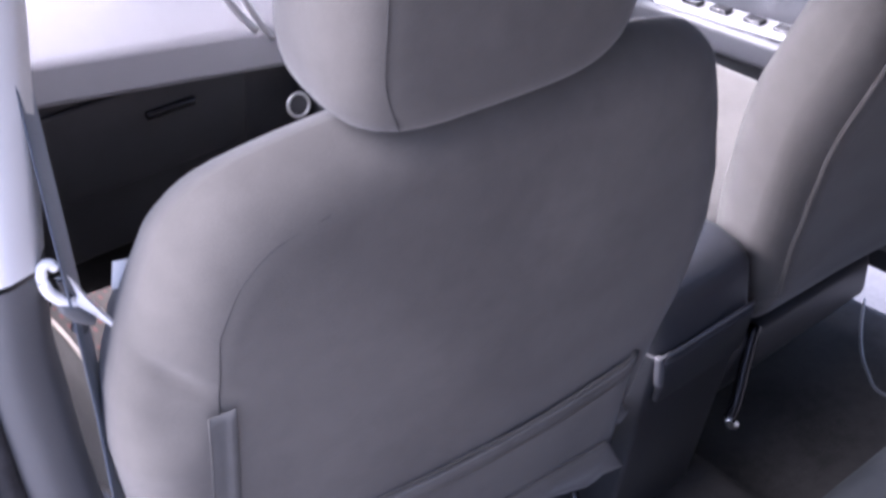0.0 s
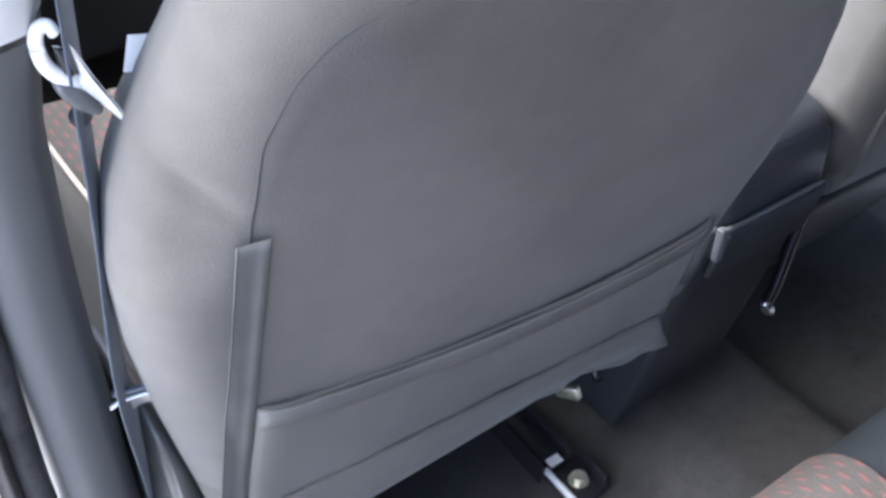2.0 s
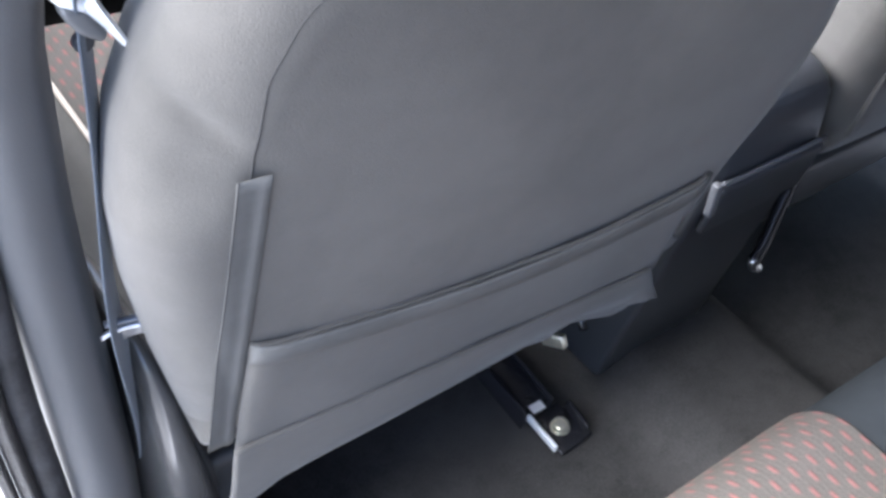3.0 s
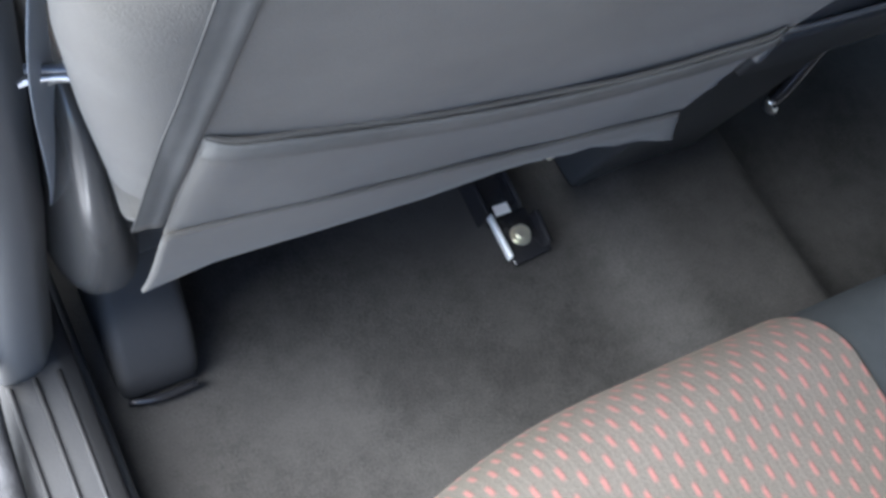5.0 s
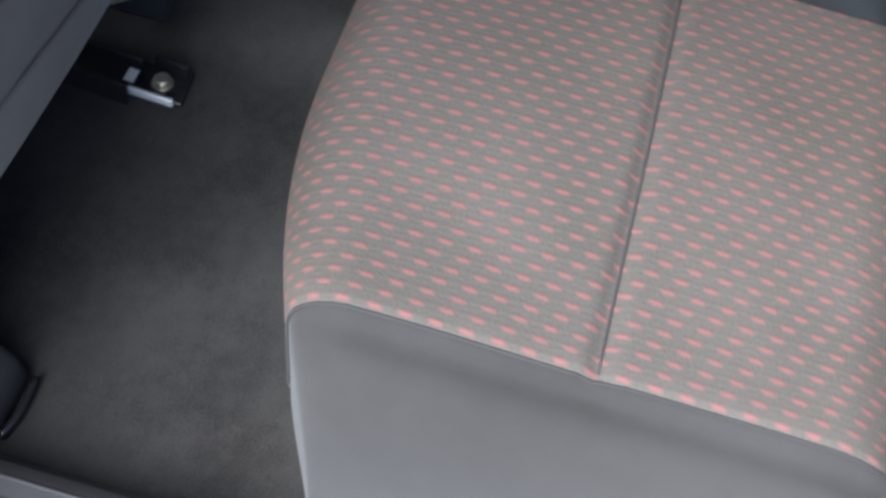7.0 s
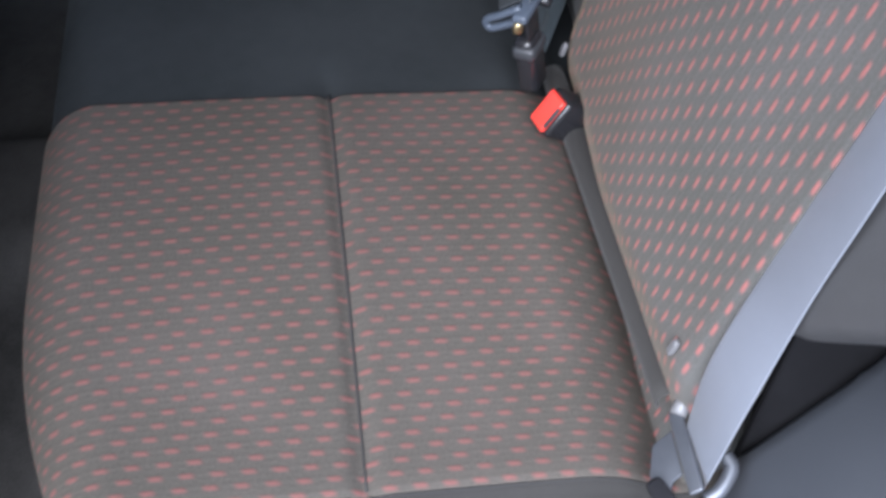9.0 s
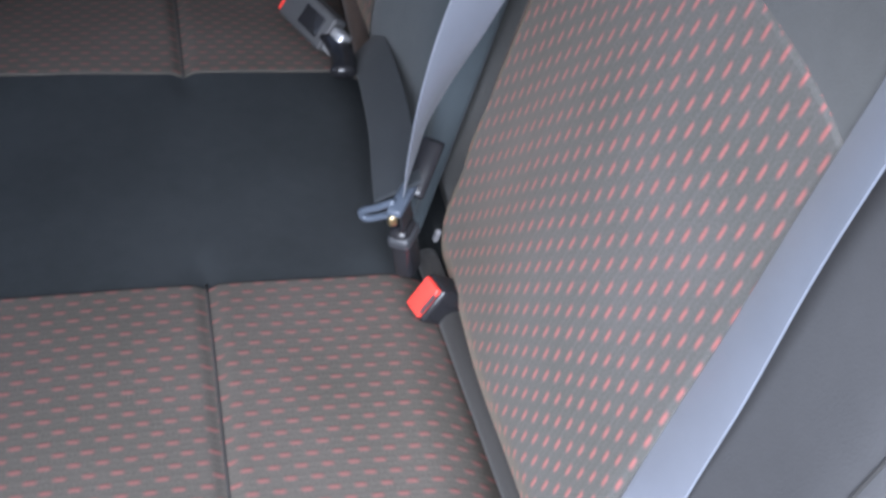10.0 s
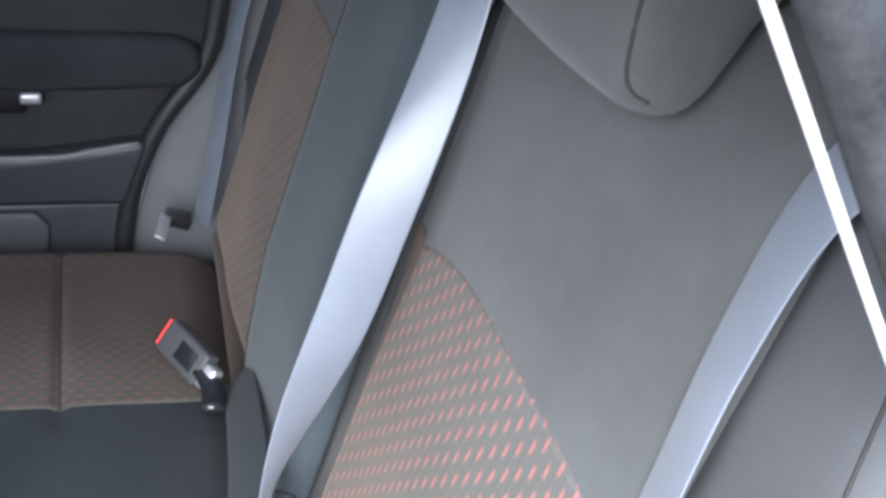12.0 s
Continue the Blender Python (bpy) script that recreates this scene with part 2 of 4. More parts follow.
def sheet(fn, us, vs, uvfn=None, closed_u=False, thick=0.0, out=(0, 0, 1)):
    """A surface fn(u, v) over two lists of numbers, with UVs in metres. thick: its depth, laid behind the side that faces out."""
    bm = bmesh.new()
    lay = bm.loops.layers.uv.new("UVMap")
    nu, nv = len(us), len(vs)
    P = [[Vector(fn(u, v)) for v in vs] for u in us]
    out = Vector(out)

    def normal(i, j):
        du = P[min(i + 1, nu - 1)][j] - P[max(i - 1, 0)][j]
        dv = P[i][min(j + 1, nv - 1)] - P[i][max(j - 1, 0)]
        n = du.cross(dv)
        return n.normalized() if n.length > 1e-12 else out

    total = sum((normal(i, j) for i in range(0, nu, 3) for j in range(0, nv, 3)), Vector((0, 0, 0)))
    sign = 1.0 if closed_u or total.dot(out) >= 0 else -1.0

    def layer(rows, flip):
        for i in range(nu if closed_u else nu - 1):
            for j in range(nv - 1):
                a, b = i, (i + 1) % nu
                idx = [(a, j), (b, j), (b, j + 1), (a, j + 1)]
                if flip:
                    idx.reverse()
                f = bm.faces.new([rows[p][q] for p, q in idx])
                for loop, (p, q) in zip(f.loops, idx):
                    loop[lay].uv = uvfn(us[p], vs[q]) if uvfn else (us[p], vs[q])

    top = [[bm.verts.new(p) for p in row] for row in P]
    layer(top, sign < 0)
    if thick:
        low = [[bm.verts.new(P[i][j] - normal(i, j) * (sign * thick)) for j in range(nv)] for i in range(nu)]
        layer(low, sign > 0)
        edge = [(i, 0) for i in range(nu)] + [(nu - 1, j) for j in range(1, nv)] + [(i, nv - 1) for i in range(nu - 2, -1, -1)] + [(0, j) for j in range(nv - 2, 0, -1)]
        for (a, c), (d, e) in zip(edge, edge[1:] + edge[:1]):
            f = bm.faces.new((top[a][c], low[a][c], low[d][e], top[d][e]) if sign > 0 else (top[d][e], low[d][e], low[a][c], top[a][c]))
            for loop, (p, q) in zip(f.loops, ((a, c), (a, c), (d, e), (d, e))):
                loop[lay].uv = uvfn(us[p], vs[q]) if uvfn else (us[p], vs[q])
    return smooth(bm, 50)


def lin(a, b, n):
    return [a + (b - a) * k / (n - 1) for k in range(n)]


def spline(pts, n=8):
    """Points along a smooth curve through the given ones."""
    P = [Vector(p) for p in pts]
    P = [2 * P[0] - P[1]] + P + [2 * P[-1] - P[-2]]
    out = []
    for k in range(1, len(P) - 2):
        p0, p1, p2, p3 = P[k - 1 : k + 3]
        for j in range(n):
            t = j / n
            out.append(0.5 * (2 * p1 + (p2 - p0) * t + (2 * p0 - 5 * p1 + 4 * p2 - p3) * t * t + (3 * p1 - p0 - 3 * p2 + p3) * t**3))
    return out + [P[-2]]


def tube(pts, radius, sides=10, n=8, flat=1.0, up=(0, 0, 1)):
    """A round or flattened rod along a smooth curve, with closed ends."""
    path = spline(pts, n) if n else [Vector(p) for p in pts]
    bm = bmesh.new()
    rings = []
    for k, p in enumerate(path):
        d = (path[min(k + 1, len(path) - 1)] - path[max(k - 1, 0)]).normalized()
        a = Vector(up).cross(d)
        a = a.normalized() if a.length > 1e-4 else Vector((1, 0, 0))
        b = d.cross(a)
        r = radius[0] + (radius[1] - radius[0]) * k / (len(path) - 1) if isinstance(radius, tuple) else radius
        rings.append([bm.verts.new(p + r * (math.cos(t) * a + flat * math.sin(t) * b)) for t in (2 * math.pi * j / sides for j in range(sides))])
    for r0, r1 in zip(rings, rings[1:]):
        for j in range(sides):
            bm.faces.new((r0[j], r0[(j + 1) % sides], r1[(j + 1) % sides], r1[j]))
    bm.faces.new(rings[0][::-1])
    bm.faces.new(rings[-1])
    return smooth(bm, 60)


def strap(pts, wides, width=0.047, thick=0.0016, n=8):
    """A flat band along a smooth curve; wides: its direction across, one for each point."""
    path, W = spline(pts, n), spline(wides, n)
    bm = bmesh.new()
    lay = bm.loops.layers.uv.new("UVMap")
    rings, dist = [], [0.0]
    for k, p in enumerate(path):
        if k:
            dist.append(dist[-1] + (p - path[k - 1]).length)
        d = (path[min(k + 1, len(path) - 1)] - path[max(k - 1, 0)]).normalized()
        w = W[k] - W[k].dot(d) * d
        w.normalize()
        m = d.cross(w)
        h, t = width / 2, thick / 2
        prof = [(-h, -t * 0.3), (-h * 0.93, -t), (0, -t), (h * 0.93, -t), (h, -t * 0.3), (h, t * 0.3), (h * 0.93, t), (0, t), (-h * 0.93, t), (-h, t * 0.3)]
        rings.append([(bm.verts.new(p + a * w + b * m), a) for a, b in prof])
    N = len(rings[0])
    for k in range(len(rings) - 1):
        for j in range(N):
            q = (rings[k][j], rings[k][(j + 1) % N], rings[k + 1][(j + 1) % N], rings[k + 1][j])
            f = bm.faces.new([v for v, _ in q])
            for loop, (_, a), s in zip(f.loops, q, (dist[k], dist[k], dist[k + 1], dist[k + 1])):
                loop[lay].uv = (a, s)
    bm.faces.new([v for v, _ in rings[0]][::-1])
    bm.faces.new([v for v, _ in rings[-1]])
    return smooth(bm, 60)


def box(size, m=None, bevel=0.004, segs=3):
    """A block with rounded edges, turned and placed by m."""
    bm = bmesh.new()
    bmesh.ops.create_cube(bm, size=1)
    bmesh.ops.scale(bm, vec=size, verts=bm.verts)
    if bevel:
        bmesh.ops.bevel(bm, geom=bm.edges[:], offset=bevel, segments=segs, affect="EDGES", profile=0.5)
    if m is not None:
        bmesh.ops.transform(bm, matrix=m, verts=bm.verts)
    return smooth(bm, 35)


def span(a, b, bevel=0.004, segs=3):
    """A block between two corners."""
    a, b = Vector(a), Vector(b)
    return box([abs(v) for v in b - a], Matrix.Translation((a + b) / 2), bevel, segs)


def prism(poly, a, b, axis="x", bevel=0.0):
    """A polygon drawn out from a to b along an axis. poly: points in the two other axes."""
    put = {"x": lambda p, t: (t, p[0], p[1]), "y": lambda p, t: (p[0], t, p[1]), "z": lambda p, t: (p[0], p[1], t)}[axis]
    bm = bmesh.new()
    r0, r1 = [bm.verts.new(put(p, a)) for p in poly], [bm.verts.new(put(p, b)) for p in poly]
    for j in range(len(poly)):
        bm.faces.new((r0[j], r0[(j + 1) % len(poly)], r1[(j + 1) % len(poly)], r1[j]))
    bm.faces.new(r0[::-1])
    bm.faces.new(r1)
    bmesh.ops.recalc_face_normals(bm, faces=bm.faces[:])
    if bevel:
        bmesh.ops.bevel(bm, geom=bm.edges[:], offset=bevel, segments=3, affect="EDGES", profile=0.5)
    return smooth(bm, 35)


def disc(radius, height, m, bevel=0.001, sides=24, top=None):
    bm = bmesh.new()
    bmesh.ops.create_cone(bm, cap_ends=True, segments=sides, radius1=radius, radius2=radius if top is None else top, depth=height)
    if bevel:
        bmesh.ops.bevel(bm, geom=[e for e in bm.edges if e.calc_face_angle(0) > 0.8], offset=bevel, segments=2, affect="EDGES")
    bmesh.ops.transform(bm, matrix=m, verts=bm.verts)
    return smooth(bm, 35)


def axes(origin, ex, ey):
    """A matrix from an origin and two directions."""
    ex = Vector(ex).normalized()
    ey = Vector(ey)
    ey = (ey - ey.dot(ex) * ex).normalized()
    ez = ex.cross(ey)
    m = Matrix((ex, ey, ez)).transposed().to_4x4()
    m.translation = origin
    return m


def bell(x, w):
    return math.exp(-((x / w) ** 2))


def clamp(x, a=0.0, b=1.0):
    return max(a, min(b, x))


def table(x, pts):
    """Straight lines between the given (x, value) pairs."""
    for (a, p), (b, q) in zip(pts, pts[1:]):
        if x <= b:
            return p + (q - p) * clamp((x - a) / (b - a))
    return pts[-1][1]


MID = 0.667         # the car's middle line
XR = 1.35           # inner face of the doors on the far side

# ---- floor ----
def floor_z(x, y):
    """Footwell floor with the low tunnel along the middle."""
    hump = clamp((x - 0.58) / 0.09) * clamp((0.84 - x) / 0.025)
    hump = hump * hump * (3 - 2 * hump)
    return 0.042 * hump + 0.35 * max(0.0, y - 1.0) + 0.004 * noise.noise((x * 6, y * 6, 0.3))


floor = part("floor", sheet(lambda u, v: (u, v, floor_z(u, v)), lin(0.0, XR, 90), lin(-0.25, 1.46, 96), thick=0.01), CARPET)
tagged(floor, "black worn carpet over the floor with a low middle tunnel", "floor", kind="structure")


def nudge(thing, dx, dy, dz):
    thing.location = Vector(thing.location) + Vector((dx, dy, dz))

# ---- rear bench cushion ----
def cush_front(x):
    """How far forward the cushion's nose comes at x."""
    e = min(x, 2 * MID - x)
    return 0.025 - 1.0 * max(0.0, 0.33 - e) ** 2


NOSE = 0.064


def nose(x):
    """Radius of the cushion's front edge: tighter towards the doors."""
    return NOSE - 0.016 * clamp((0.18 - min(x, 2 * MID - x)) / 0.07)


def cush_point(x, s, lift=0.0):
    """A point of the cushion's skin. s: metres back from the nose's lowest point over the top."""
    yf = cush_front(x)
    e = min(x, 2 * MID - x)
    down = 0.14
    rad = nose(x)
    arc = rad * math.pi / 2
    top = 0.347
    if s < down:
        y, z, ny, nz = yf, top - rad - (down - s), 1.0, 0.0
    elif s < down + arc:
        a = (s - down) / rad
        y, z, ny, nz = yf - rad + rad * math.cos(a), top - rad + rad * math.sin(a), math.cos(a), math.sin(a)
    else:
        y, z, ny, nz = yf - rad - (s - down - arc), top, 0.0, 1.0
    q = clamp((e - 0.13) / 0.36)
    z += 0.027 * q * q * (3 - 2 * q) * nz
    d = max(0.0, -y - 0.03)
    z -= 0.012 * clamp(d / 0.4) * nz
    z -= 0.040 * clamp((-y - 0.40) / 0.075) ** 2 * nz
    # soft crown of each seat and the dip of the cross seam
    for c in (0.315, 2 * MID - 0.315):
        z += 0.010 * bell(x - c, 0.16) * bell(y + 0.22, 0.2) * nz
        z -= 0.006 * bell(y + 0.24, 0.008) * clamp((0.225 - abs(x - c)) / 0.02) * nz
    z -= 0.004 * (bell(e - 0.100, 0.005)) * nz
    z -= 0.010 * bell(e - 0.092, 0.011) * nz
    z += 0.0025 * noise.noise((x * 9, y * 9, 1.7)) * nz
    y += lift * ny
    z += lift * nz
    q = clamp((0.12 - e) / 0.09)
    low = 0.10
    z = low + (z - low) * (1 - q**2.6) ** (1 / 2.6)
    return Vector((x, y, z))


S_ALL = 0.14 + NOSE * math.pi / 2 + 0.50
bench = empty("rear_bench", "dark cloth rear bench with red-dashed seat panels", "rear seat", at=(MID, -0.2, 0.1))
xs = [0.03 + 0.09 * (1 - math.cos(k / 12 * math.pi / 2)) for k in range(12)] + lin(0.12, 2 * MID - 0.12, 84)
xs += [2 * MID - v for v in reversed(xs[:12])]
part("seat_base", sheet(lambda u, v: cush_point(u, v), lin(0.1095, 2 * MID - 0.1095, 90), lin(0.0, S_ALL, 84), thick=0.006, out=(0, 0.3, 1)), CLOTH_DARK, bench)

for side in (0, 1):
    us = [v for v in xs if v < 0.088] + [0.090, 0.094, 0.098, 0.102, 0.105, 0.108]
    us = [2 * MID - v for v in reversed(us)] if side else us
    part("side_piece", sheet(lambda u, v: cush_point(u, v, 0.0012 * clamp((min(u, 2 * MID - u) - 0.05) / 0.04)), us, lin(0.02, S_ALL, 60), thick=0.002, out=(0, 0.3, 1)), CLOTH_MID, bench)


def seat_panel(x0, x1, name="seat_panel"):
    us, vs = [x0, x0 + 0.0012, x0 + 0.003] + lin(x0 + 0.006, x1 - 0.006, 56) + [x1 - 0.003, x1 - 0.0012, x1], lin(0.04, S_ALL - 0.005, 230)

    def fn(u, v):
        e = min(u - x0, x1 - u)
        return cush_point(u, v, 0.0032 - 0.0016 * (1 - clamp(e / 0.003)) ** 2)

    return sheet(fn, us, vs, uvfn=lambda u, v: (v, u), thick=0.003, out=(0, 0.3, 1))


for ex_ in (0.1068, 2 * MID - 0.1068):
    part("edge_seam", tube([cush_point(ex_, s, 0.0022) for s in lin(0.05, S_ALL - 0.02, 60)], 0.0016, 6, 1), THREAD, bench)
part("seat_panel", seat_panel(0.107, 0.497), PATTERN, bench, "grey cloth with rows of short red dashes")
part("seat_panel", seat_panel(2 * MID - 0.497, 2 * MID - 0.107), PATTERN, bench, "grey cloth with rows of short red dashes")
for c in (0.3155, 2 * MID - 0.3155):
    pts = []
    for k in range(14):
        x = c + (-0.203 + 0.388 * k / 13) * (1 if c < MID else -1)
        p = cush_point(x, 0.14 + nose(x) * math.pi / 2 + cush_front(x) - nose(x) + 0.24)
        pts.append(p + Vector((0, 0, 0.0035)))
    part("seam", tube(pts, 0.0013, 6, 2), THREAD, bench)

# ---- rear backrest ----
REC = radians(13)
B0 = Vector((0, -0.452, 0.335))
BUP, BN = Vector((0, -math.sin(REC), math.cos(REC))), Vector((0, math.cos(REC), math.sin(REC)))


FAR = 2 * MID + 0.028  # mirror line of the far seat back, doubled


def back_point(x, h, lift=0.0):
    """A point of the backrest's front skin, h metres up it."""
    e = min(x, FAR - x)
    out = 0.0
    q = clamp((0.142 - e) / 0.03)
    out += 0.030 * (1 - q * q * (3 - 2 * q)) * clamp((h - 0.02) / 0.05) ** 0.5
    for c in (0.335, FAR - 0.335):
        out += 0.012 * bell(x - c, 0.12) * bell(h - 0.24, 0.25)
    out += 0.0025 * noise.noise((x * 8, h * 8, 4.1))
    out -= 0.05 * clamp((h - 0.66) / 0.14) ** 2
    out -= 0.035 * clamp((0.125 - e) / 0.05) ** 2 + 0.012 * clamp((0.15 - e) / 0.03) * bell(h, 0.16)
    dip = clamp((0.158 - (0.05 * clamp(h / 0.5) if x < MID else 0.0) - abs(x - MID)) / 0.014)
    out -= 0.026 * dip * dip * (3 - 2 * dip)
    out -= 0.003 * (bell(x - 0.545, 0.009) + bell(x - FAR + 0.545, 0.009))
    return Vector((x, 0, 0)) + B0 + BUP * h + BN * (out + lift - 0.028)


part("backrest_body", sheet(lambda u, v: back_point(u, v), lin(0.113, FAR - 0.113, 130), lin(-0.06, 0.77, 76), thick=0.09, out=BN), CLOTH_REAR, bench)


def back_panel(x0, x1, h1):
    us, vs = lin(x0, x1, 60), lin(0.0, 1.0, 90)

    def up(u, v):
        m = abs((u - x0) / (x1 - x0) - 0.5) * 2
        return -0.03 + v * (h1 + 0.03 + 0.012 * (1 - m * m) - 0.022 * m**4)

    def fn(u, v):
        h = up(u, v)
        e = min(u - x0, x1 - u, (1 - v) * h1)
        return back_point(u, h, 0.0012 + 0.0006 * clamp(e / 0.004))

    return sheet(fn, us, vs, uvfn=lambda u, v: (up(u, v), u), thick=0.003, out=BN)


part("back_panel", back_panel(0.1145, 0.533, 0.462), PATTERN_BACK, bench, "grey cloth with rows of short red dashes")
part("back_panel", back_panel(FAR - 0.533, FAR - 0.1145, 0.462), PATTERN_BACK, bench, "grey cloth with rows of short red dashes")
part("gusset", sheet(lambda u, v: back_point(u, v, 0.0016), lin(0.5325, 0.560, 14), lin(-0.02, 0.452, 40), thick=0.002, out=BN), CLOTH_BROWN, bench, "brown cloth edge of the seat panel")


def middle_pad(u, v):
    """The folded-up middle armrest: proud of the seat backs, rounded at its edges."""
    x = 0.732 + u * (0.148 - 0.030 * clamp(v / 0.5) if u < 0 else 0.163)
    w, k = abs(u), clamp((v - 0.04) / 0.20)
    out = -0.012 + 0.046 * (1 - w**7) ** 0.5 * (0.25 + 0.75 * k**0.5) - 0.004 * bell(w - 0.86, 0.035) - 0.05 * clamp((v - 0.60) / 0.12) ** 2
    return Vector((x, 0, 0)) + B0 + BUP * v + BN * (out + 0.0015 * noise.noise((x * 8, v * 8, 2.6)))


PAD_U = [math.sin(math.pi / 2 * (2 * k / 60 - 1)) for k in range(61)]
part("middle_piece", sheet(middle_pad, PAD_U, lin(-0.02, 0.72, 56), thick=0.004, out=BN), CLOTH_BLUE, bench, "plain blue-black padded middle backrest piece")
part("middle_seam", tube([middle_pad(0.80, v) + BN * 0.0005 for v in lin(0.06, 0.68, 14)], 0.0011, 6, 4), THREAD, bench)
# the rolled edge where the backrest cloth tucks in behind the cushion
def lower_roll(x, a):
    return Vector((x, -0.469 + 0.04 * (min(x, FAR - x) - 0.137) + 0.011 * math.cos(a), 0.362 + 0.011 * math.sin(a)))


# the near roll's darker cloth paints in the shading of the crease
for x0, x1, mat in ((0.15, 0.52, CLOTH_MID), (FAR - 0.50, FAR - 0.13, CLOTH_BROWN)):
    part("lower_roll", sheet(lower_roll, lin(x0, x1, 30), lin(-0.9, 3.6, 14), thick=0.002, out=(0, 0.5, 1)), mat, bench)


def pillow(width, height, deep, m, round_=0.42, n=40, power=2.6):
    """A cushion-like block: rounded outline in its x and y, bulging in z."""
    bm = bmesh.new()
    rings = []
    K = 14
    for k in range(-K, K + 1):
        a = k / K * math.pi / 2
        zz, f = math.sin(a), abs(math.cos(a)) ** (2 / power)
        zz = math.copysign(abs(zz) ** (2 / power), zz)
        ring = []
        for j in range(n):
            t = 2 * math.pi * j / n
            c, s = math.cos(t), math.sin(t)
            ex = 2 / (2 / round_ * 0.84)
            x = math.copysign(abs(c) ** ex, c) * width / 2 * (0.55 + 0.45 * f if f > 0.02 else 0.02)
            y = math.copysign(abs(s) ** ex, s) * height / 2 * (0.55 + 0.45 * f if f > 0.02 else 0.02)
            ring.append(bm.verts.new((x, y, zz * deep / 2)))
        rings.append(ring)
    for r0, r1 in zip(rings, rings[1:]):
        for j in range(n):
            bm.faces.new((r0[j], r0[(j + 1) % n], r1[(j + 1) % n], r1[j]))
    bmesh.ops.contextual_create(bm, geom=rings[0])
    bmesh.ops.contextual_create(bm, geom=rings[-1])
    bmesh.ops.recalc_face_normals(bm, faces=bm.faces[:])
    bmesh.ops.transform(bm, matrix=m, verts=bm.verts)
    return smooth(bm, 60)


HEAD_SIDE = [(-0.546, 1.050), (-0.550, 1.100), (-0.568, 1.165), (-0.605, 1.200), (-0.655, 1.195), (-0.682, 1.150), (-0.677, 1.115), (-0.652, 1.093), (-0.625, 1.063), (-0.610, 1.034), (-0.590, 1.007), (-0.553, 1.018)]


def headrest_point(cx, w, f):
    """A point of the headrest's skin. w: -1 to 1 across it, on to 2 over its end; f: round its side outline."""
    n = len(HEAD_SIDE)
    k, t = int(math.floor(f)), f - math.floor(f)
    q = [Vector(HEAD_SIDE[(k + j) % n]) for j in (-1, 0, 1, 2)]
    p = 0.5 * (2 * q[1] + (q[2] - q[0]) * t + (2 * q[0] - 5 * q[1] + 4 * q[2] - q[3]) * t * t + (3 * q[1] - q[0] - 3 * q[2] + q[3]) * t**3)
    c, m = Vector((-0.610, 1.110)), abs(w)
    r = 1 - 0.12 * clamp((m - 0.86) / 0.14) ** 2.2
    x = 0.131 * w if m < 1 else math.copysign(0.131 + 0.006 * (1 - (2 - m) ** 2), w)
    if m > 1:
        r *= 0.02 + 0.98 * (2 - m) ** 0.5
    p = c + (p - c) * r
    mid = 1 - min(1.0, m) ** 2
    return Vector((cx + x, p.x + 0.008 * mid * clamp((p.x + 0.62) / 0.05), p.y - 0.003 * mid * clamp((1.06 - p.y) / 0.05)))


def headrest_shape(cx):
    ws = [-2, -1.9, -1.6, -1.3, -1.1] + [math.sin(math.pi / 2 * (2 * k / 36 - 1)) for k in range(37)] + [1.1, 1.3, 1.6, 1.9, 2]
    return sheet(lambda u, v: headrest_point(cx, v, u), lin(0.0, len(HEAD_SIDE), 73)[:-1], ws, closed_u=True)


for cx in (0.388, 2 * MID - 0.388):
    hr = empty("rear_headrest", "grey cloth headrest standing on the rear backrest", "headrest", "rear headrests", at=(cx, -0.6, 1.0))
    part("cushion", headrest_shape(cx), CLOTH_REAR, hr)
    side = -1 if cx < MID else 1
    part("seam", tube([headrest_point(cx, 0.98 * side, f) for f in lin(3.0, -1.4, 20)], 0.0013, 6, 3), THREAD, hr)
    for dx in (-0.06, 0.06):
        part("post", tube([(cx + dx, -0.66, 0.95), (cx + dx, -0.66, 1.10)], 0.006, 10, 2), CHROME, hr)

# side bolster between the backrest and the door opening: flat face, rounded door-side edge
def bolster_half(h):
    """Middle and half width of the bolster's section at h metres up the backrest."""
    outer = max(-0.004, 0.002 + 0.19 * (h - 0.47))
    return (0.158 + outer) / 2, (0.158 - outer) / 2


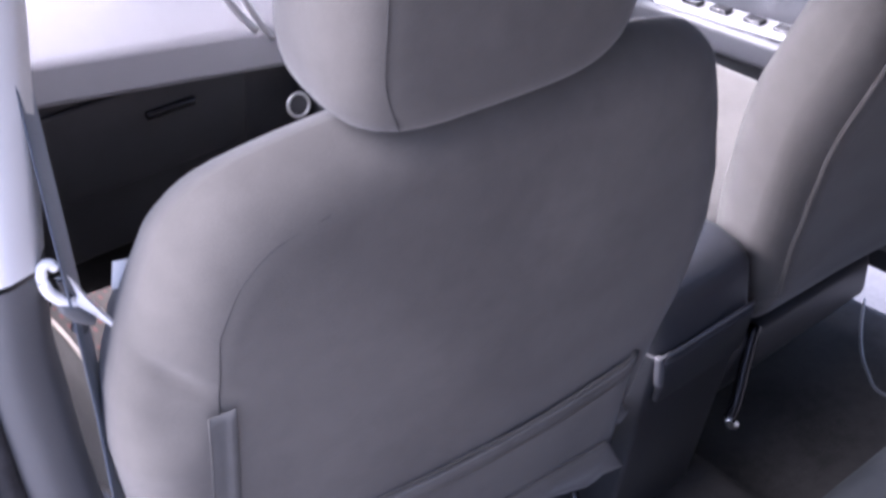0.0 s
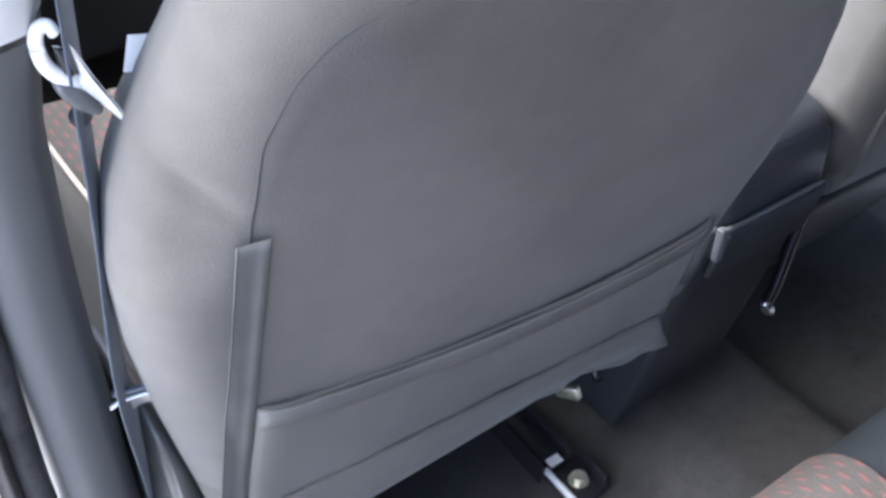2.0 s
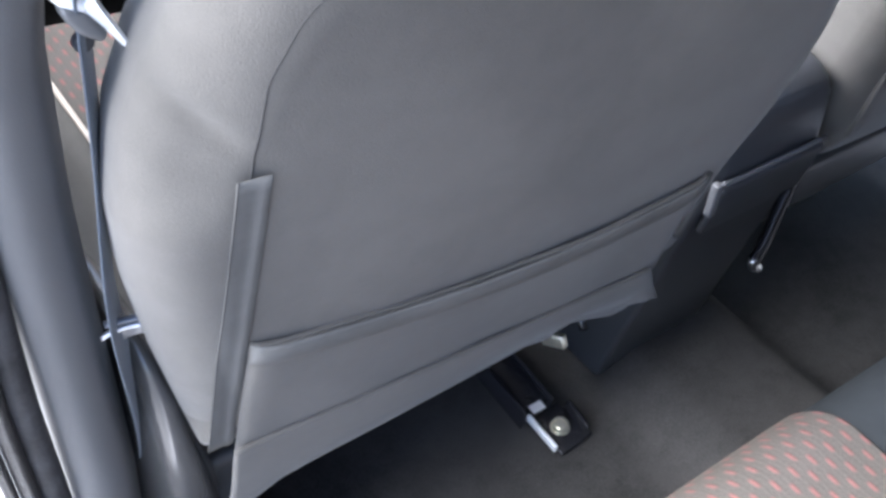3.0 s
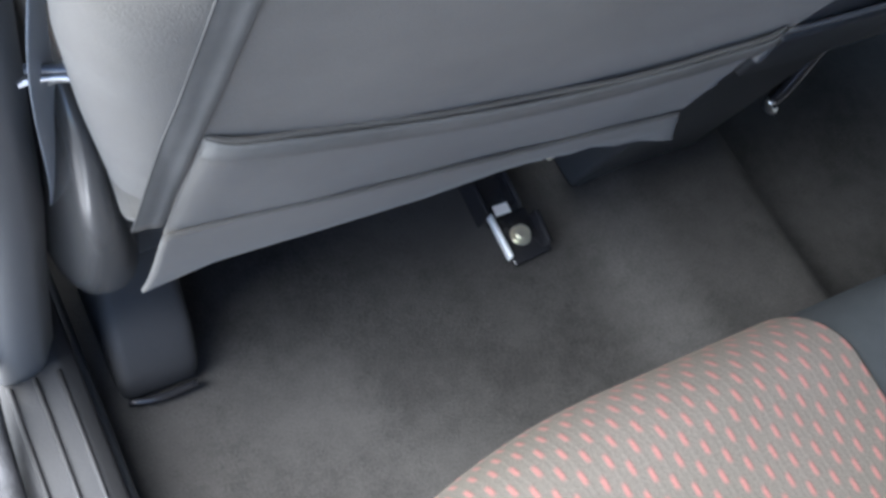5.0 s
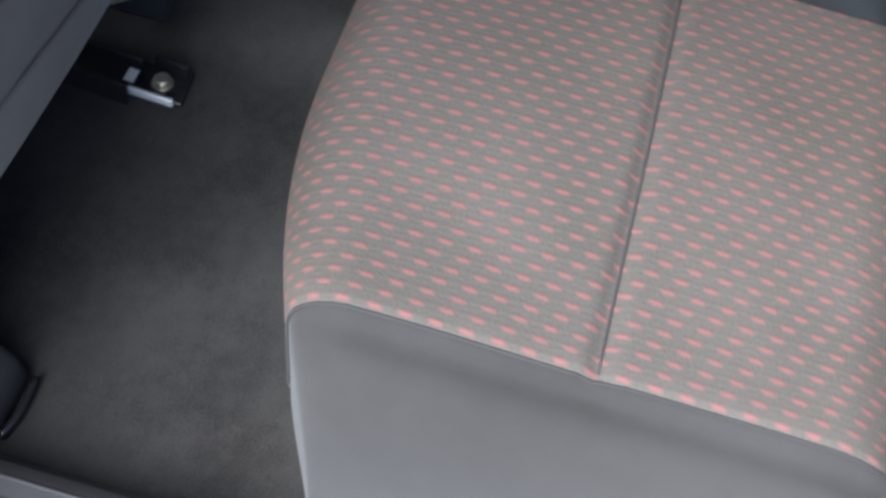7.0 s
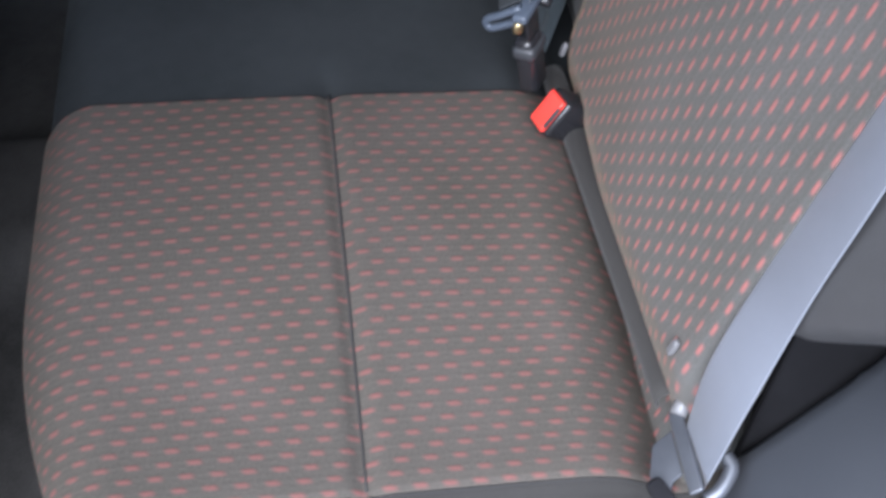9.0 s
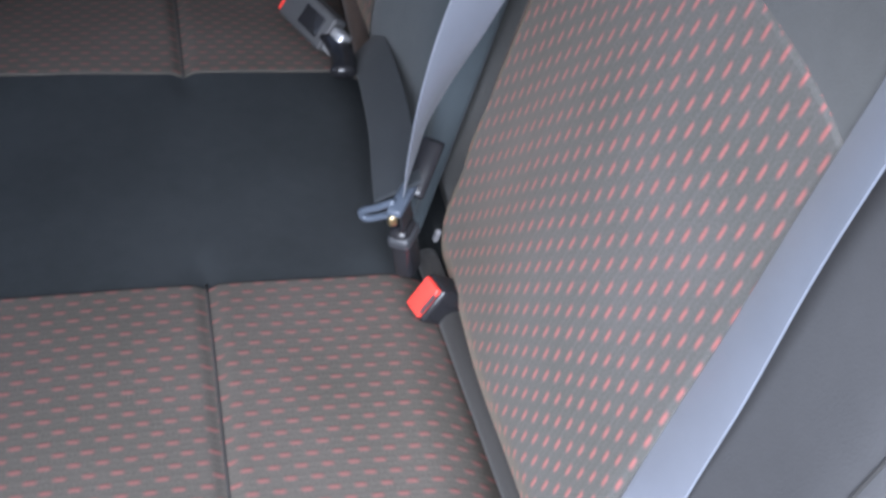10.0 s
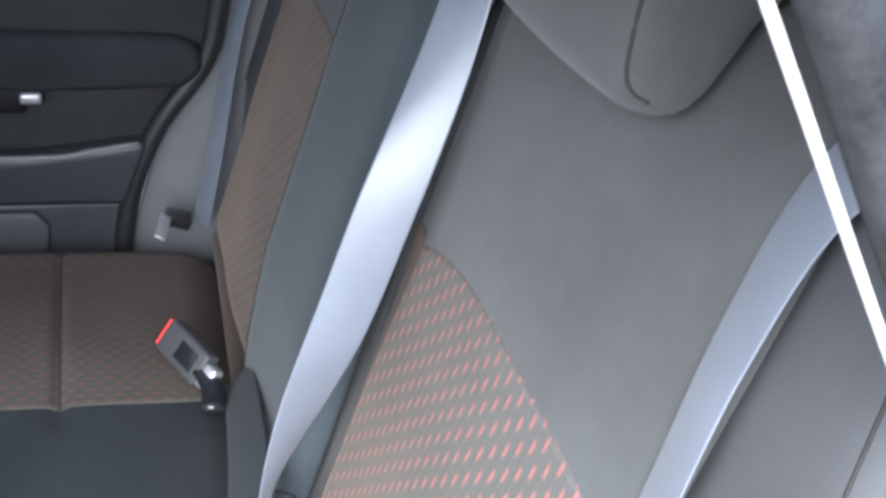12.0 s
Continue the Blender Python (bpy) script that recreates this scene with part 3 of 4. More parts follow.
for side in (0, 1):
    bol = empty("side_bolster", "grey side bolster between rear backrest and door opening", "seat bolster", "rear side bolsters", at=(2 * MID - 0.084 if side else 0.084, -0.55, 0.45))

    def flip(p):
        return Vector((min(FAR - p.x, 1.333), p.y, p.z)) if side else p

    def bolster(u, v):
        h = 0.150 + v * 0.605
        r = (1 - (2 * v - 1) ** 16) ** 0.5 + 0.002
        mid, half = bolster_half(h)
        c, s = math.cos(u), math.sin(u)
        x = mid + half * ((1 - (2 * v - 1) ** 60) ** 0.5 + 0.002) * math.copysign(abs(c) ** 0.55, c)
        h += 0.12 * clamp((0.120 - x) / 0.09) * (1 - v) ** 4
        n = -0.0625 + 0.062 * (0.35 + 0.65 * r) * math.copysign(abs(s) ** 0.55, s) + 0.0015 * noise.noise((x * 11, h * 11, 3.3))
        return flip(Vector((x, 0, 0)) + B0 + BUP * h + BN * n)

    def ridge(h):
        mid, half = bolster_half(h)
        x = mid - half + 0.024
        return flip(Vector((x, 0, 0)) + B0 + BUP * h + BN * (-0.062 + 0.062 * (1 - abs((x - mid) / half) ** 3.64) ** 0.275))

    vs = [0.5 - 0.5 * math.cos(math.pi * k / 44) for k in range(45)]
    part("cover", sheet(bolster, lin(0.0, 2 * math.pi, 65)[:-1], vs, closed_u=True), VINYL, bol)
    part("seam", tube([ridge(h) for h in lin(0.25, 0.72, 12)], 0.0013, 6, 4), THREAD, bol)

# ---- front seats ----
def front_seat(ox, name, label, mirrored):
    """Seat back, headrest, cushion and covers. Local: x across, s up the backrest, n behind it."""
    ex = Vector((0.9989, -0.0358, -0.0297)).normalized()
    up = Vector((0.0222, -0.275 if mirrored else -0.1923, 0.96))
    es = (up - up.dot(ex) * ex).normalized()
    en = ex.cross(es)
    O = Vector((ox, 0.255 if mirrored else 0.225, 0.262 if mirrored else 0.3034))
    mir = -1.0 if mirrored else 1.0
    seat = empty(name, label, "car seat", "front seats", at=(ox, 0.3, 0.05))

    def P(x, s, n=0.0):
        return O + ex * ((x - 0.030) * mir) + es * s + en * n

    # outline of the backrest, half width by height
    ctrl = [(0.0, 0.205), (0.064, 0.231), (0.176, 0.258), (0.267, 0.276), (0.331, 0.282), (0.386, 0.275), (0.434, 0.259), (0.48, 0.245), (0.515, 0.231), (0.54, 0.205), (0.553, 0.172), (0.558, 0.11)]

    def half(s):
        for (s0, w0), (s1, w1) in zip(ctrl, ctrl[1:]):
            if s <= s1:
                t = clamp((s - s0) / (s1 - s0))
                return w0 + (w1 - w0) * t
        return ctrl[-1][1]

    outline = [(half(s), s) for s in lin(0.050, 0.558, 110)] + [(x, 0.558 + 0.004 * (1 - (x / 0.11) ** 2)) for x in lin(0.10, -0.10, 20)]
    outline += [(-half(s), s) for s in reversed(lin(0.050, 0.558, 110))] + [(x, 0.050) for x in lin(-0.19, 0.19, 20)]
    for _ in range(3):
        n = len(outline)
        outline = [((outline[k - 1][0] + 2 * outline[k][0] + outline[(k + 1) % n][0]) / 4, (outline[k - 1][1] + 2 * outline[k][1] + outline[(k + 1) % n][1]) / 4) for k in range(n)]
    outline = [(x * (0.99 if mirrored else 1.13) if x > 0 else x, s) for x, s in outline]
    cx, cs = 0.0, 0.30
    # rings: scale of the outline, depth behind the rear plane
    prof = [(f, 0.010 * (1 - (f / 0.8) ** 2)) for f in lin(0.03, 0.80, 12)]
    prof += [(0.80 + 0.20 * math.sin(a), -0.045 * (1 - math.cos(a))) for a in lin(0.05, math.pi / 2, 26)]
    prof += [(0.990, -0.065), (0.965, -0.085), (0.92, -0.105), (0.86, -0.122), (0.75, -0.135), (0.03, -0.13)]
    def wrinkle(px, ps):
        """Soft waves of the cover, with a pinched crease at the outer bolster."""
        soft = 0.0035 * noise.noise((px * 7, ps * 7, 2.2)) + 0.0014 * noise.noise((px * 5, ps * 19, 9.1)) - 0.010 * bell(px + 0.25, 0.03) * bell(ps - 0.40, 0.05)
        along, off = (px + 0.245) * 0.75 - (ps - 0.415) * 0.66, (px + 0.245) * 0.66 + (ps - 0.415) * 0.75
        return soft - 0.0055 * bell(off, 0.007) * bell(along, 0.028)

    bm = bmesh.new()
    rings = []
    for f, d in prof:
        ring = []
        for x, s in outline:
            px, ps = cx + (x - cx) * f, cs + (s - cs) * f
            ps -= 0.42 * max(0.0, -d - 0.045) * clamp((s - 0.35) / 0.2)
            # the bottom edge stays flat, without the rounding of the sides
            dd = d
            if f > 0.8 and s < 0.07:
                dd = d * 0.35
            ring.append(bm.verts.new(P(px, ps, dd + wrinkle(px, ps))))
        rings.append(ring)
    for r0, r1 in zip(rings, rings[1:]):
        for j in range(len(r0)):
            bm.faces.new((r0[j], r0[(j + 1) % len(r0)], r1[(j + 1) % len(r0)], r1[j]))
    bm.faces.new(rings[0])
    bm.faces.new(rings[-1][::-1])
    bmesh.ops.recalc_face_normals(bm, faces=bm.faces[:])
    back = part("backrest", smooth(bm, 60), CLOTH, seat)

    # seam round the rear panel
    loop_pts = [(x, s) for x, s in outline if s > 0.06]
    def welt(x, s):
        f = 0.88 if mirrored else 0.780 + 0.080 * clamp((s - 0.37) / 0.1)
        a = math.asin(clamp((f - 0.80) / 0.20))
        wr = wrinkle(x * f, cs + (s - cs) * f)
        return P(x * f, cs + (s - cs) * f, -0.045 * (1 - math.cos(a)) + 0.010 * max(0.0, 1 - (f / 0.8) ** 2) + wr - 0.0002)

    if not mirrored:
        part("seam", tube([welt(x, s) for x, s in loop_pts[::2] if x < -0.115 and s > 0.365], (0.0003, 0.0010), 6, 3), THREAD, back)
    else:
        part("welt", tube([welt(x, s) for x, s in loop_pts[::2] if x > 0.09 and s < 0.53], 0.0042, 8, 3), CLOTH, back, "raised welt along the seat back edge")
    # pocket panel over the lower back, its upper edge standing a little open
    if not mirrored:
        us, vs = lin(-0.208, 0.230, 60), lin(0.0, 1.0, 30)

        def pocket(u, v):
            t = (u + 0.208) / 0.438
            top = 0.209 - 0.038 * math.sin(math.pi * min(t * 0.62, 1)) + 0.018 * t
            s = 0.052 + v * (top - 0.052)
            gap = 0.004 + 0.006 * v**3 * math.sin(math.pi * clamp(t)) + 0.002 * noise.noise((u * 14, s * 14, 7))
            side = min(u + 0.208, 0.230 - u)
            return P(u, s - 0.012 * noise.noise((u * 5, 0, 3)) * (1 - v), gap * clamp(side / 0.02) ** 0.5 + 0.002)

        part("back_pocket", sheet(pocket, us, vs, thick=0.003, out=en), CLOTH, back, "grey cloth pocket across the lower seat back")

        def hem(u, v):
            t = (u + 0.208) / 0.438
            top = 0.209 - 0.038 * math.sin(math.pi * min(t * 0.62, 1)) + 0.018 * t
            gap = 0.004 + 0.006 * math.sin(math.pi * clamp(t))
            side = min(u + 0.208, 0.230 - u)
            return P(u, top - 0.022 * (1 - v), (gap + 0.002) * clamp(side / 0.02) ** 0.5 + 0.0035 + 0.002 * math.sin(math.pi * v))

        part("pocket_hem", sheet(hem, us, lin(0, 1, 8), thick=0.002, out=en), BAND, back)
    # flap that closes the gap under the backrest
    if not mirrored:
        FLAP_LOW = [(-0.212, -0.048), (-0.165, -0.014), (-0.12, -0.004), (0.0, 0.008), (0.06, 0.0), (0.10, -0.010), (0.130, -0.018), (0.147, -0.004), (0.19, -0.022), (0.218, -0.034), (0.236, -0.032), (0.246, -0.020), (0.252, -0.004)]
        FLAP_TOP = [(-0.212, 0.070), (0.212, 0.070), (0.234, 0.030), (0.252, 0.002)]
        FLAP_OUT = [(-0.212, 0.0105), (-0.12, 0.011), (0.0, 0.009), (0.06, 0.002), (0.10, -0.004), (0.262, -0.006)]

        def flap(u, v):
            low, top = table(u, FLAP_LOW), table(u, FLAP_TOP)
            b = clamp((v - 0.25) / 0.75)
            n = 0.0095 + (table(u, FLAP_OUT) - 0.0095) * b * b * (3 - 2 * b)
            return P(u, top + (low - top) * v, n + 0.002 * math.sin(math.pi * v) + 0.002 * noise.noise((u * 9, v * 2, 5)))

        part("lower_flap", sheet(flap, lin(-0.212, 0.252, 96), lin(0, 1, 18), thick=0.003, out=en), CLOTH, back)
    # tape with a raised edge down the outer side of the pocket
    if not mirrored:
        def skin(x, s):
            """How far the rear skin lies from the seat's rear plane."""
            f = abs(x) / half(s)
            return 0.010 * (1 - (f / 0.8) ** 2) if f < 0.8 else -0.045 * (1 - math.cos(math.asin(clamp((f - 0.8) / 0.2))))

        def tape(u, v):
            x, s = -0.231 + 0.021 * u + 0.003 * v, 0.072 + 0.308 * v
            return P(x, s, max(skin(x, s), -0.007 * v) + 0.0006 + clamp((1 - v) / 0.04) * (0.0013 * bell(u - 0.80, 0.18) + 0.0005 * bell(u - 0.25, 0.25)))

        part("tape", sheet(tape, lin(0, 1, 22), lin(0, 1, 30), thick=0.0005, out=en), BAND, back, "lighter grey tape")
        for du in (0.04,):
            part("stitch_line", tube([tape(du, v) for v in lin(0, 1, 10)], 0.0005, 6, 2), THREAD, back)
    # headrest on two posts
    hm = axes(P(0.006, 0.645, -0.055), ex, es)
    head = part("headrest", pillow(0.262, 0.20, 0.12, hm, power=3.0), CLOTH, seat)
    part("seam", tube([hm @ Vector((-0.104 + 0.016 * (abs(v) / 0.08) ** 4, v, 0.0572 - 0.003 * (abs(v) / 0.08) ** 4)) for v in (-0.08, -0.04, 0.0, 0.04, 0.08)], 0.0006, 6, 4), THREAD, head)
    for dx in (-0.075, 0.06):
        part("post", tube([P(dx, 0.53, -0.05), P(dx, 0.60, -0.05)], 0.0065, 12, 2), CHROME, head)
        part("post_guide", tube([P(dx, 0.555, -0.05), P(dx, 0.568, -0.05)], 0.012, 14, 0), TRIM_DARK, head)
    # seat cushion in front of the backrest
    def base(u, v):
        e = min(u + 0.25, 0.25 - u)
        q = (1 - clamp((0.05 - e) / 0.05) ** 2.4) ** (1 / 2.4)
        y = 0.30 + 0.53 * v
        nose = (1 - clamp((v - 0.82) / 0.18) ** 2.2) ** (1 / 2.2)
        z = 0.19 + (0.385 + 0.03 * v + 0.02 * (1 - bell(u, 0.17)) - 0.19) * q * nose
        return Vector((ox + u * mir, y, z))

    cush = part("seat_cushion", sheet(base, lin(-0.25, 0.25, 50), lin(0, 1, 40), thick=0.004), CLOTH, seat)
    if not mirrored:
        part("seat_panel", sheet(lambda u, v: base(u, v) + Vector((0, 0, 0.004)), lin(-0.195, 0.195, 36), lin(0.02, 0.9, 30), uvfn=lambda u, v: (v * 0.5, u), thick=0.003), PATTERN, cush, "grey cloth with rows of short red dashes")
        part("piping", tube([base(-0.197, v) + Vector((0, 0, 0.004)) for v in lin(0.05, 0.88, 8)], 0.003, 8, 3), PIPING, cush)
    part("seat_pan", span((ox - 0.22, 0.33, 0.12), (ox + 0.22, 0.74, 0.20), 0.015), TRIM_DARK, seat)
    return seat, P


seat_left, SP = front_seat(0.3097, "car_seat", "dark grey cloth front seat, worn back pocket facing the rear bench", False)
seat_right, _ = front_seat(1.005, "car_seat", "dark grey cloth front seat behind the steering side", True)

# ---- seat rails on the carpet ----
def seat_rail(at, name_label, chrome=True):
    """Rear foot of a seat rail: dark channel rising forward, steel foot, bolt head, paper sticker."""
    x, y, z = at
    r = empty("seat_rail", name_label, "seat rail", "seat rails", at=(x, y, z))
    m = axes((x - 0.016, y + 0.15, z + 0.026), (1, 0, 0), (-0.12, 1.0, 0.10))
    rail = part("channel", box((0.040, 0.23, 0.022), m, 0.003), GLOSS, r)
    for dx in (-0.021, 0.021):
        part("side_wall", box((0.004, 0.25, 0.034), m @ Matrix.Translation((dx, 0.0, 0.002)), 0.0015), GLOSS, rail)
    part("foot", box((0.052, 0.060, 0.005), axes((x, y, z + 0.004), (1, 0.1, 0), (0, 1, 0)), 0.0018), GLOSS, r)
    if chrome:
        part("lip", box((0.0055, 0.054, 0.013), axes((x - 0.0255, y + 0.004, z + 0.009), (1, 0.0, 0.15), (0.0, 1, 0.08)), 0.0018), LIP, r, "bright bent steel lip")
        part("lip", box((0.0055, 0.042, 0.016), axes((x + 0.0255, y - 0.001, z + 0.010), (1, -0.05, -0.15), (0.05, 1, 0.08)), 0.0018), GLOSS, r)
    b = part("bolt", disc(0.0100, 0.009, Matrix.Translation((x, y, z + 0.011)), 0.002), ZINC, r, "zinc plated bolt head")
    part("washer", disc(0.0125, 0.002, Matrix.Translation((x, y, z + 0.0065)), 0.0006), ZINC, b)
    part("sticker", box((0.019, 0.012, 0.0006), m @ Matrix.Translation((0.0, -0.121, 0.0118)), 0.0), PALE, r, "small blank paper sticker")
    return r


seat_rail((0.5205, 0.279, 0.004), "black steel seat rail bolted to the carpet")
lever = empty("seat_lever", "thin dark lever under the front seat with a bright end", "lever", at=(0.85, 0.30, 0.1))
part("arm", tube([(0.940, 0.335, 0.205), (0.905, 0.320, 0.158), (0.872, 0.305, 0.118), (0.852, 0.30, 0.100)], 0.009, 10, 5), GLOSS, lever)
part("tip", tube([(0.851, 0.30, 0.108), (0.856, 0.299, 0.092), (0.866, 0.297, 0.086)], 0.006, 10, 4), CHROME, lever, "bright metal tip")
seat_rail((0.130, 0.40, 0.02), "black steel seat rail under the front seat", False)
cable = empty("cable", "thin pale grey cable lying on the dark carpet", "cable", at=(1.22, 0.31, 0.005))
part("wire", tube([(1.325, 0.385, 0.03), (1.27, 0.352, 0.012), (1.217, 0.313, 0.007), (1.185, 0.280, 0.006), (1.163, 0.250, 0.006), (1.165, 0.20, 0.006)], 0.0024, 8, 6), GREY, cable)
mech = empty("seat_adjuster_bracket", "yellowish steel bracket hanging under the front seat", "bracket", at=(0.575, 0.36, 0.12))
part("plate", box((0.010, 0.032, 0.018), axes((0.512, 0.310, 0.145), (1, 0.3, 0), (0, 1, -0.4)), 0.003), ZINC, mech)
part("rod", tube([(0.585, 0.33, 0.10), (0.62, 0.40, 0.13), (0.66, 0.42, 0.15)], 0.006, 8, 4), GLOSS, mech)

# ---- console between the front seats ----
console = empty("centre_console", "black plastic centre console with padded armrest lid", "console", at=(MID, 0.3, 0.05))
side = [(0.205, 0.405), (0.22, 0.33), (0.285, 0.03), (0.95, 0.03), (0.95, 0.30), (0.6, 0.33), (0.50, 0.40)]
part("body", prism(side, 0.622, 0.792, "x", 0.008), TRIM_DARK, console)
part("rear_panel", box((0.155, 0.010, 0.07), axes((0.707, 0.207, 0.368), (1, 0, 0), (0, 1, 0.2)), 0.004), TRIM_DARK, console)
lid = [(0.203, 0.386), (0.207, 0.462), (0.222, 0.482), (0.26, 0.492), (0.50, 0.500), (0.52, 0.48), (0.52, 0.386)]
part("armrest", prism(lid, 0.626, 0.790, "x", 0.016), LEATHER, console, "padded black armrest lid")
part("corner_cap", span((0.619, 0.197, 0.370), (0.628, 0.207, 0.411), 0.0025), GREY, console, "bright corner of the edge strip")
part("trim_strip", tube([(0.628, 0.2005, 0.408), (0.66, 0.1995, 0.408), (0.71, 0.199, 0.408), (0.786, 0.200, 0.406)], 0.0028, 8, 5), GREY, console, "grey plastic edge strip")
nudge(console, -0.013, 0.028, -0.020)

# ---- left pillar, sill and seals ----
def pillar_edge(z):
    """Inner rear edge of the middle pillar by height."""
    return -0.008 + 0.16 * max(0.0, z - 0.74) + 0.014 * clamp((0.62 - z) / 0.3), 0.262 - 0.06 * clamp((z - 0.5) / 0.6) + 0.02 * clamp((0.5 - z) / 0.3)


def pillar(z0, z1, n, mat, name, label):
    prof = [(0.0, 0.0), (-0.006, -0.006), (-0.022, -0.010), (-0.038, -0.008), (-0.044, 0.004), (-0.044, 0.16), (0.0, 0.20), (0.012, 0.16), (0.012, 0.02)]

    def fn(u, v):
        x, y = pillar_edge(v)
        k = int(round(u)) % len(prof)
        return (x + prof[k][0], y + prof[k][1], v)

    bm = sheet(fn, list(range(len(prof))), lin(z0, z1, n), closed_u=True)
    ob = part(name, bm, mat)
    return tagged(ob, label, "pillar trim", kind="structure")


pillar(0.06, 0.798, 24, TRIM, "trim", "grey plastic lower trim of the middle door pillar")
pillar(0.802, 1.28, 16, TRIM_LIGHT, "trim", "pale upper trim of the middle door pillar")
seal_pts = [(-0.030, 0.225, 1.15), (-0.045, 0.235, 0.9), (-0.055, 0.246, 0.7), (-0.055, 0.258, 0.5), (-0.048, 0.272, 0.35), (-0.040, 0.285, 0.2), (-0.045, 0.27, 0.12), (-0.050, 0.20, 0.085), (-0.055, 0.0, 0.08), (-0.055, -0.30, 0.08), (-0.05, -0.40, 0.13), (-0.035, -0.47, 0.25), (-0.02, -0.56, 0.42), (-0.005, -0.63, 0.6), (0.0, -0.65, 0.80), (0.0, -0.60, 0.95), (0.0, -0.519, 1.06), (0.0, -0.445, 1.162), (0.0, -0.40, 1.222), (0.02, -0.28, 1.285), (0.03, 0.0, 1.30), (0.03, 0.2, 1.30)]
seal = part("door_seal", tube([Vector(p) + (Vector((-0.004, -0.011, 0.008)) if k > 12 else Vector((-0.004, 0, 0))) for k, p in enumerate(seal_pts)], 0.011, 12, 8), FLOCK)
tagged(seal, "black rubber seal round the rear door opening", "door seal", kind="structure")
for off, rad in ((0.020, 0.007), (0.032, 0.005)):
    ribs = part("trim", tube([Vector(p) + Vector((-off, -0.006, -0.004)) for p in seal_pts[:8]], rad, 8, 8), RUBBER)
    tagged(ribs, "ribbed black edge strip outside the door seal", "door seal", kind="structure")
# sun gleam on the seal's lip, painted as a thin pale strip
lit_lip = part("trim", tube([Vector(p) + Vector((0.0, 0.002, -0.0015)) for p in seal_pts[15:20]], 0.0018, 10, 8), PALE)
tagged(lit_lip, "pale strip standing in for the sunlit lip of the rear door seal", "edge strip", kind="structure")

sill = part("door_sill", prism([(-0.055, 0.0), (-0.055, 0.060), (-0.035, 0.075), (0.015, 0.082), (0.030, 0.072), (0.036, 0.01)], -0.42, 1.1, "y", 0.004), SILL)
tagged(sill, "black plastic sill plate under the rear door opening", "door sill", kind="structure")
for rx, rz in ((-0.030, 0.078), (-0.008, 0.0805), (0.012, 0.082)):
    rib = part("trim", tube([(rx, y, rz) for y in (-0.40, 0.0, 0.27)], 0.0022, 8, 2), SILL)
    tagged(rib, "raised rib along the black sill plate", "sill rib", kind="structure")
groove = part("trim", tube([(0.034, y, 0.045) for y in (-0.42, 0.0, 0.4)], 0.006, 8, 3), TRIM_DARK)
tagged(groove, "black edge between sill plate and carpet", "sill edge", kind="structure")
body = part("wall_left_outer", prism([(-0.11, -0.25), (-0.13, -0.05), (-0.12, 0.045), (-0.06, 0.055), (-0.06, -0.25)], -0.55, 1.1, "y", 0.006), PAINT)
tagged(body, "white painted outer sill of the car body", "car body", kind="structure")

# covers at the foot of the pillar
cover = empty("seat_rail_cover", "black plastic cover at the foot of the pillar", "plastic cover", at=(0.1, 0.32, 0.02))
part("shell", prism([(0.272, 0.008), (0.276, 0.045), (0.30, 0.075), (0.34, 0.10), (0.37, 0.15), (0.45, 0.16), (0.45, 0.008)], 0.066, 0.142, "x", 0.012), SILL, cover)
part("rim", tube([(0.072, 0.272, 0.012), (0.10, 0.266, 0.014), (0.138, 0.268, 0.014)], 0.004, 8, 4), GLOSS, cover)
recl = empty("recliner_cover", "glossy black side cover of the front seat hinge", "plastic cover", at=(0.09, 0.36, 0.2))


def recliner(u, v):
    """The rounded shield beside the seat's hinge, narrow at its top."""
    left, right = 0.024 - 0.006 * v, 0.108 - 0.066 * v**1.3
    c, q = math.cos(u), math.sin(u)
    r = (1 - abs(2 * v - 1) ** 5) ** 0.4 + 0.01
    x = (left + right) / 2 + (right - left) / 2 * r * math.copysign(abs(c) ** 0.8, c)
    y = 0.375 - 0.028 * v + (0.092 + 0.010 * bell(v - 0.55, 0.3)) * r * math.copysign(abs(q) ** 0.8, q)
    return Vector((x, y, 0.120 + 0.350 * v))


part("shell", sheet(recliner, lin(0.0, 2 * math.pi, 49)[:-1], [0.5 - 0.5 * math.cos(math.pi * k / 34) for k in range(35)], closed_u=True), HINGE, recl)
part("lever", tube([(0.07, 0.50, 0.32), (0.066, 0.44, 0.33), (0.07, 0.40, 0.31)], (0.012, 0.007), 10, 5), SATIN, recl)

nudge(cover, -0.006, -0.026, 0.0)

# ---- front belt with its hanging tongue ----
fb = empty("front_seat_belt", "blue-grey seat belt hanging beside the front seat", "seat belt", at=(0.04, 0.22, 0.5))
FBP = [(0.05, 0.20, 1.16), (0.043, 0.215, 0.95), (0.040, 0.22, 0.84), (0.036, 0.225, 0.72), (0.030, 0.235, 0.58), (0.045, 0.27, 0.42), (0.06, 0.33, 0.28)]
part("webbing", strap(FBP, [(0.45, 0.89, 0)] * 7, 0.047, 0.0018), BELT_FRONT, fb)
def fitting(u, v):
    """The bent plate at the belt's lower end: wide at its slot, turned down at its tip."""
    return am @ Vector((u * (0.021 - 0.007 * v), 0.036 * (v - 0.5), 0.009 * math.cos(2.2 * (v - 0.35)) - 0.004 * u * u))


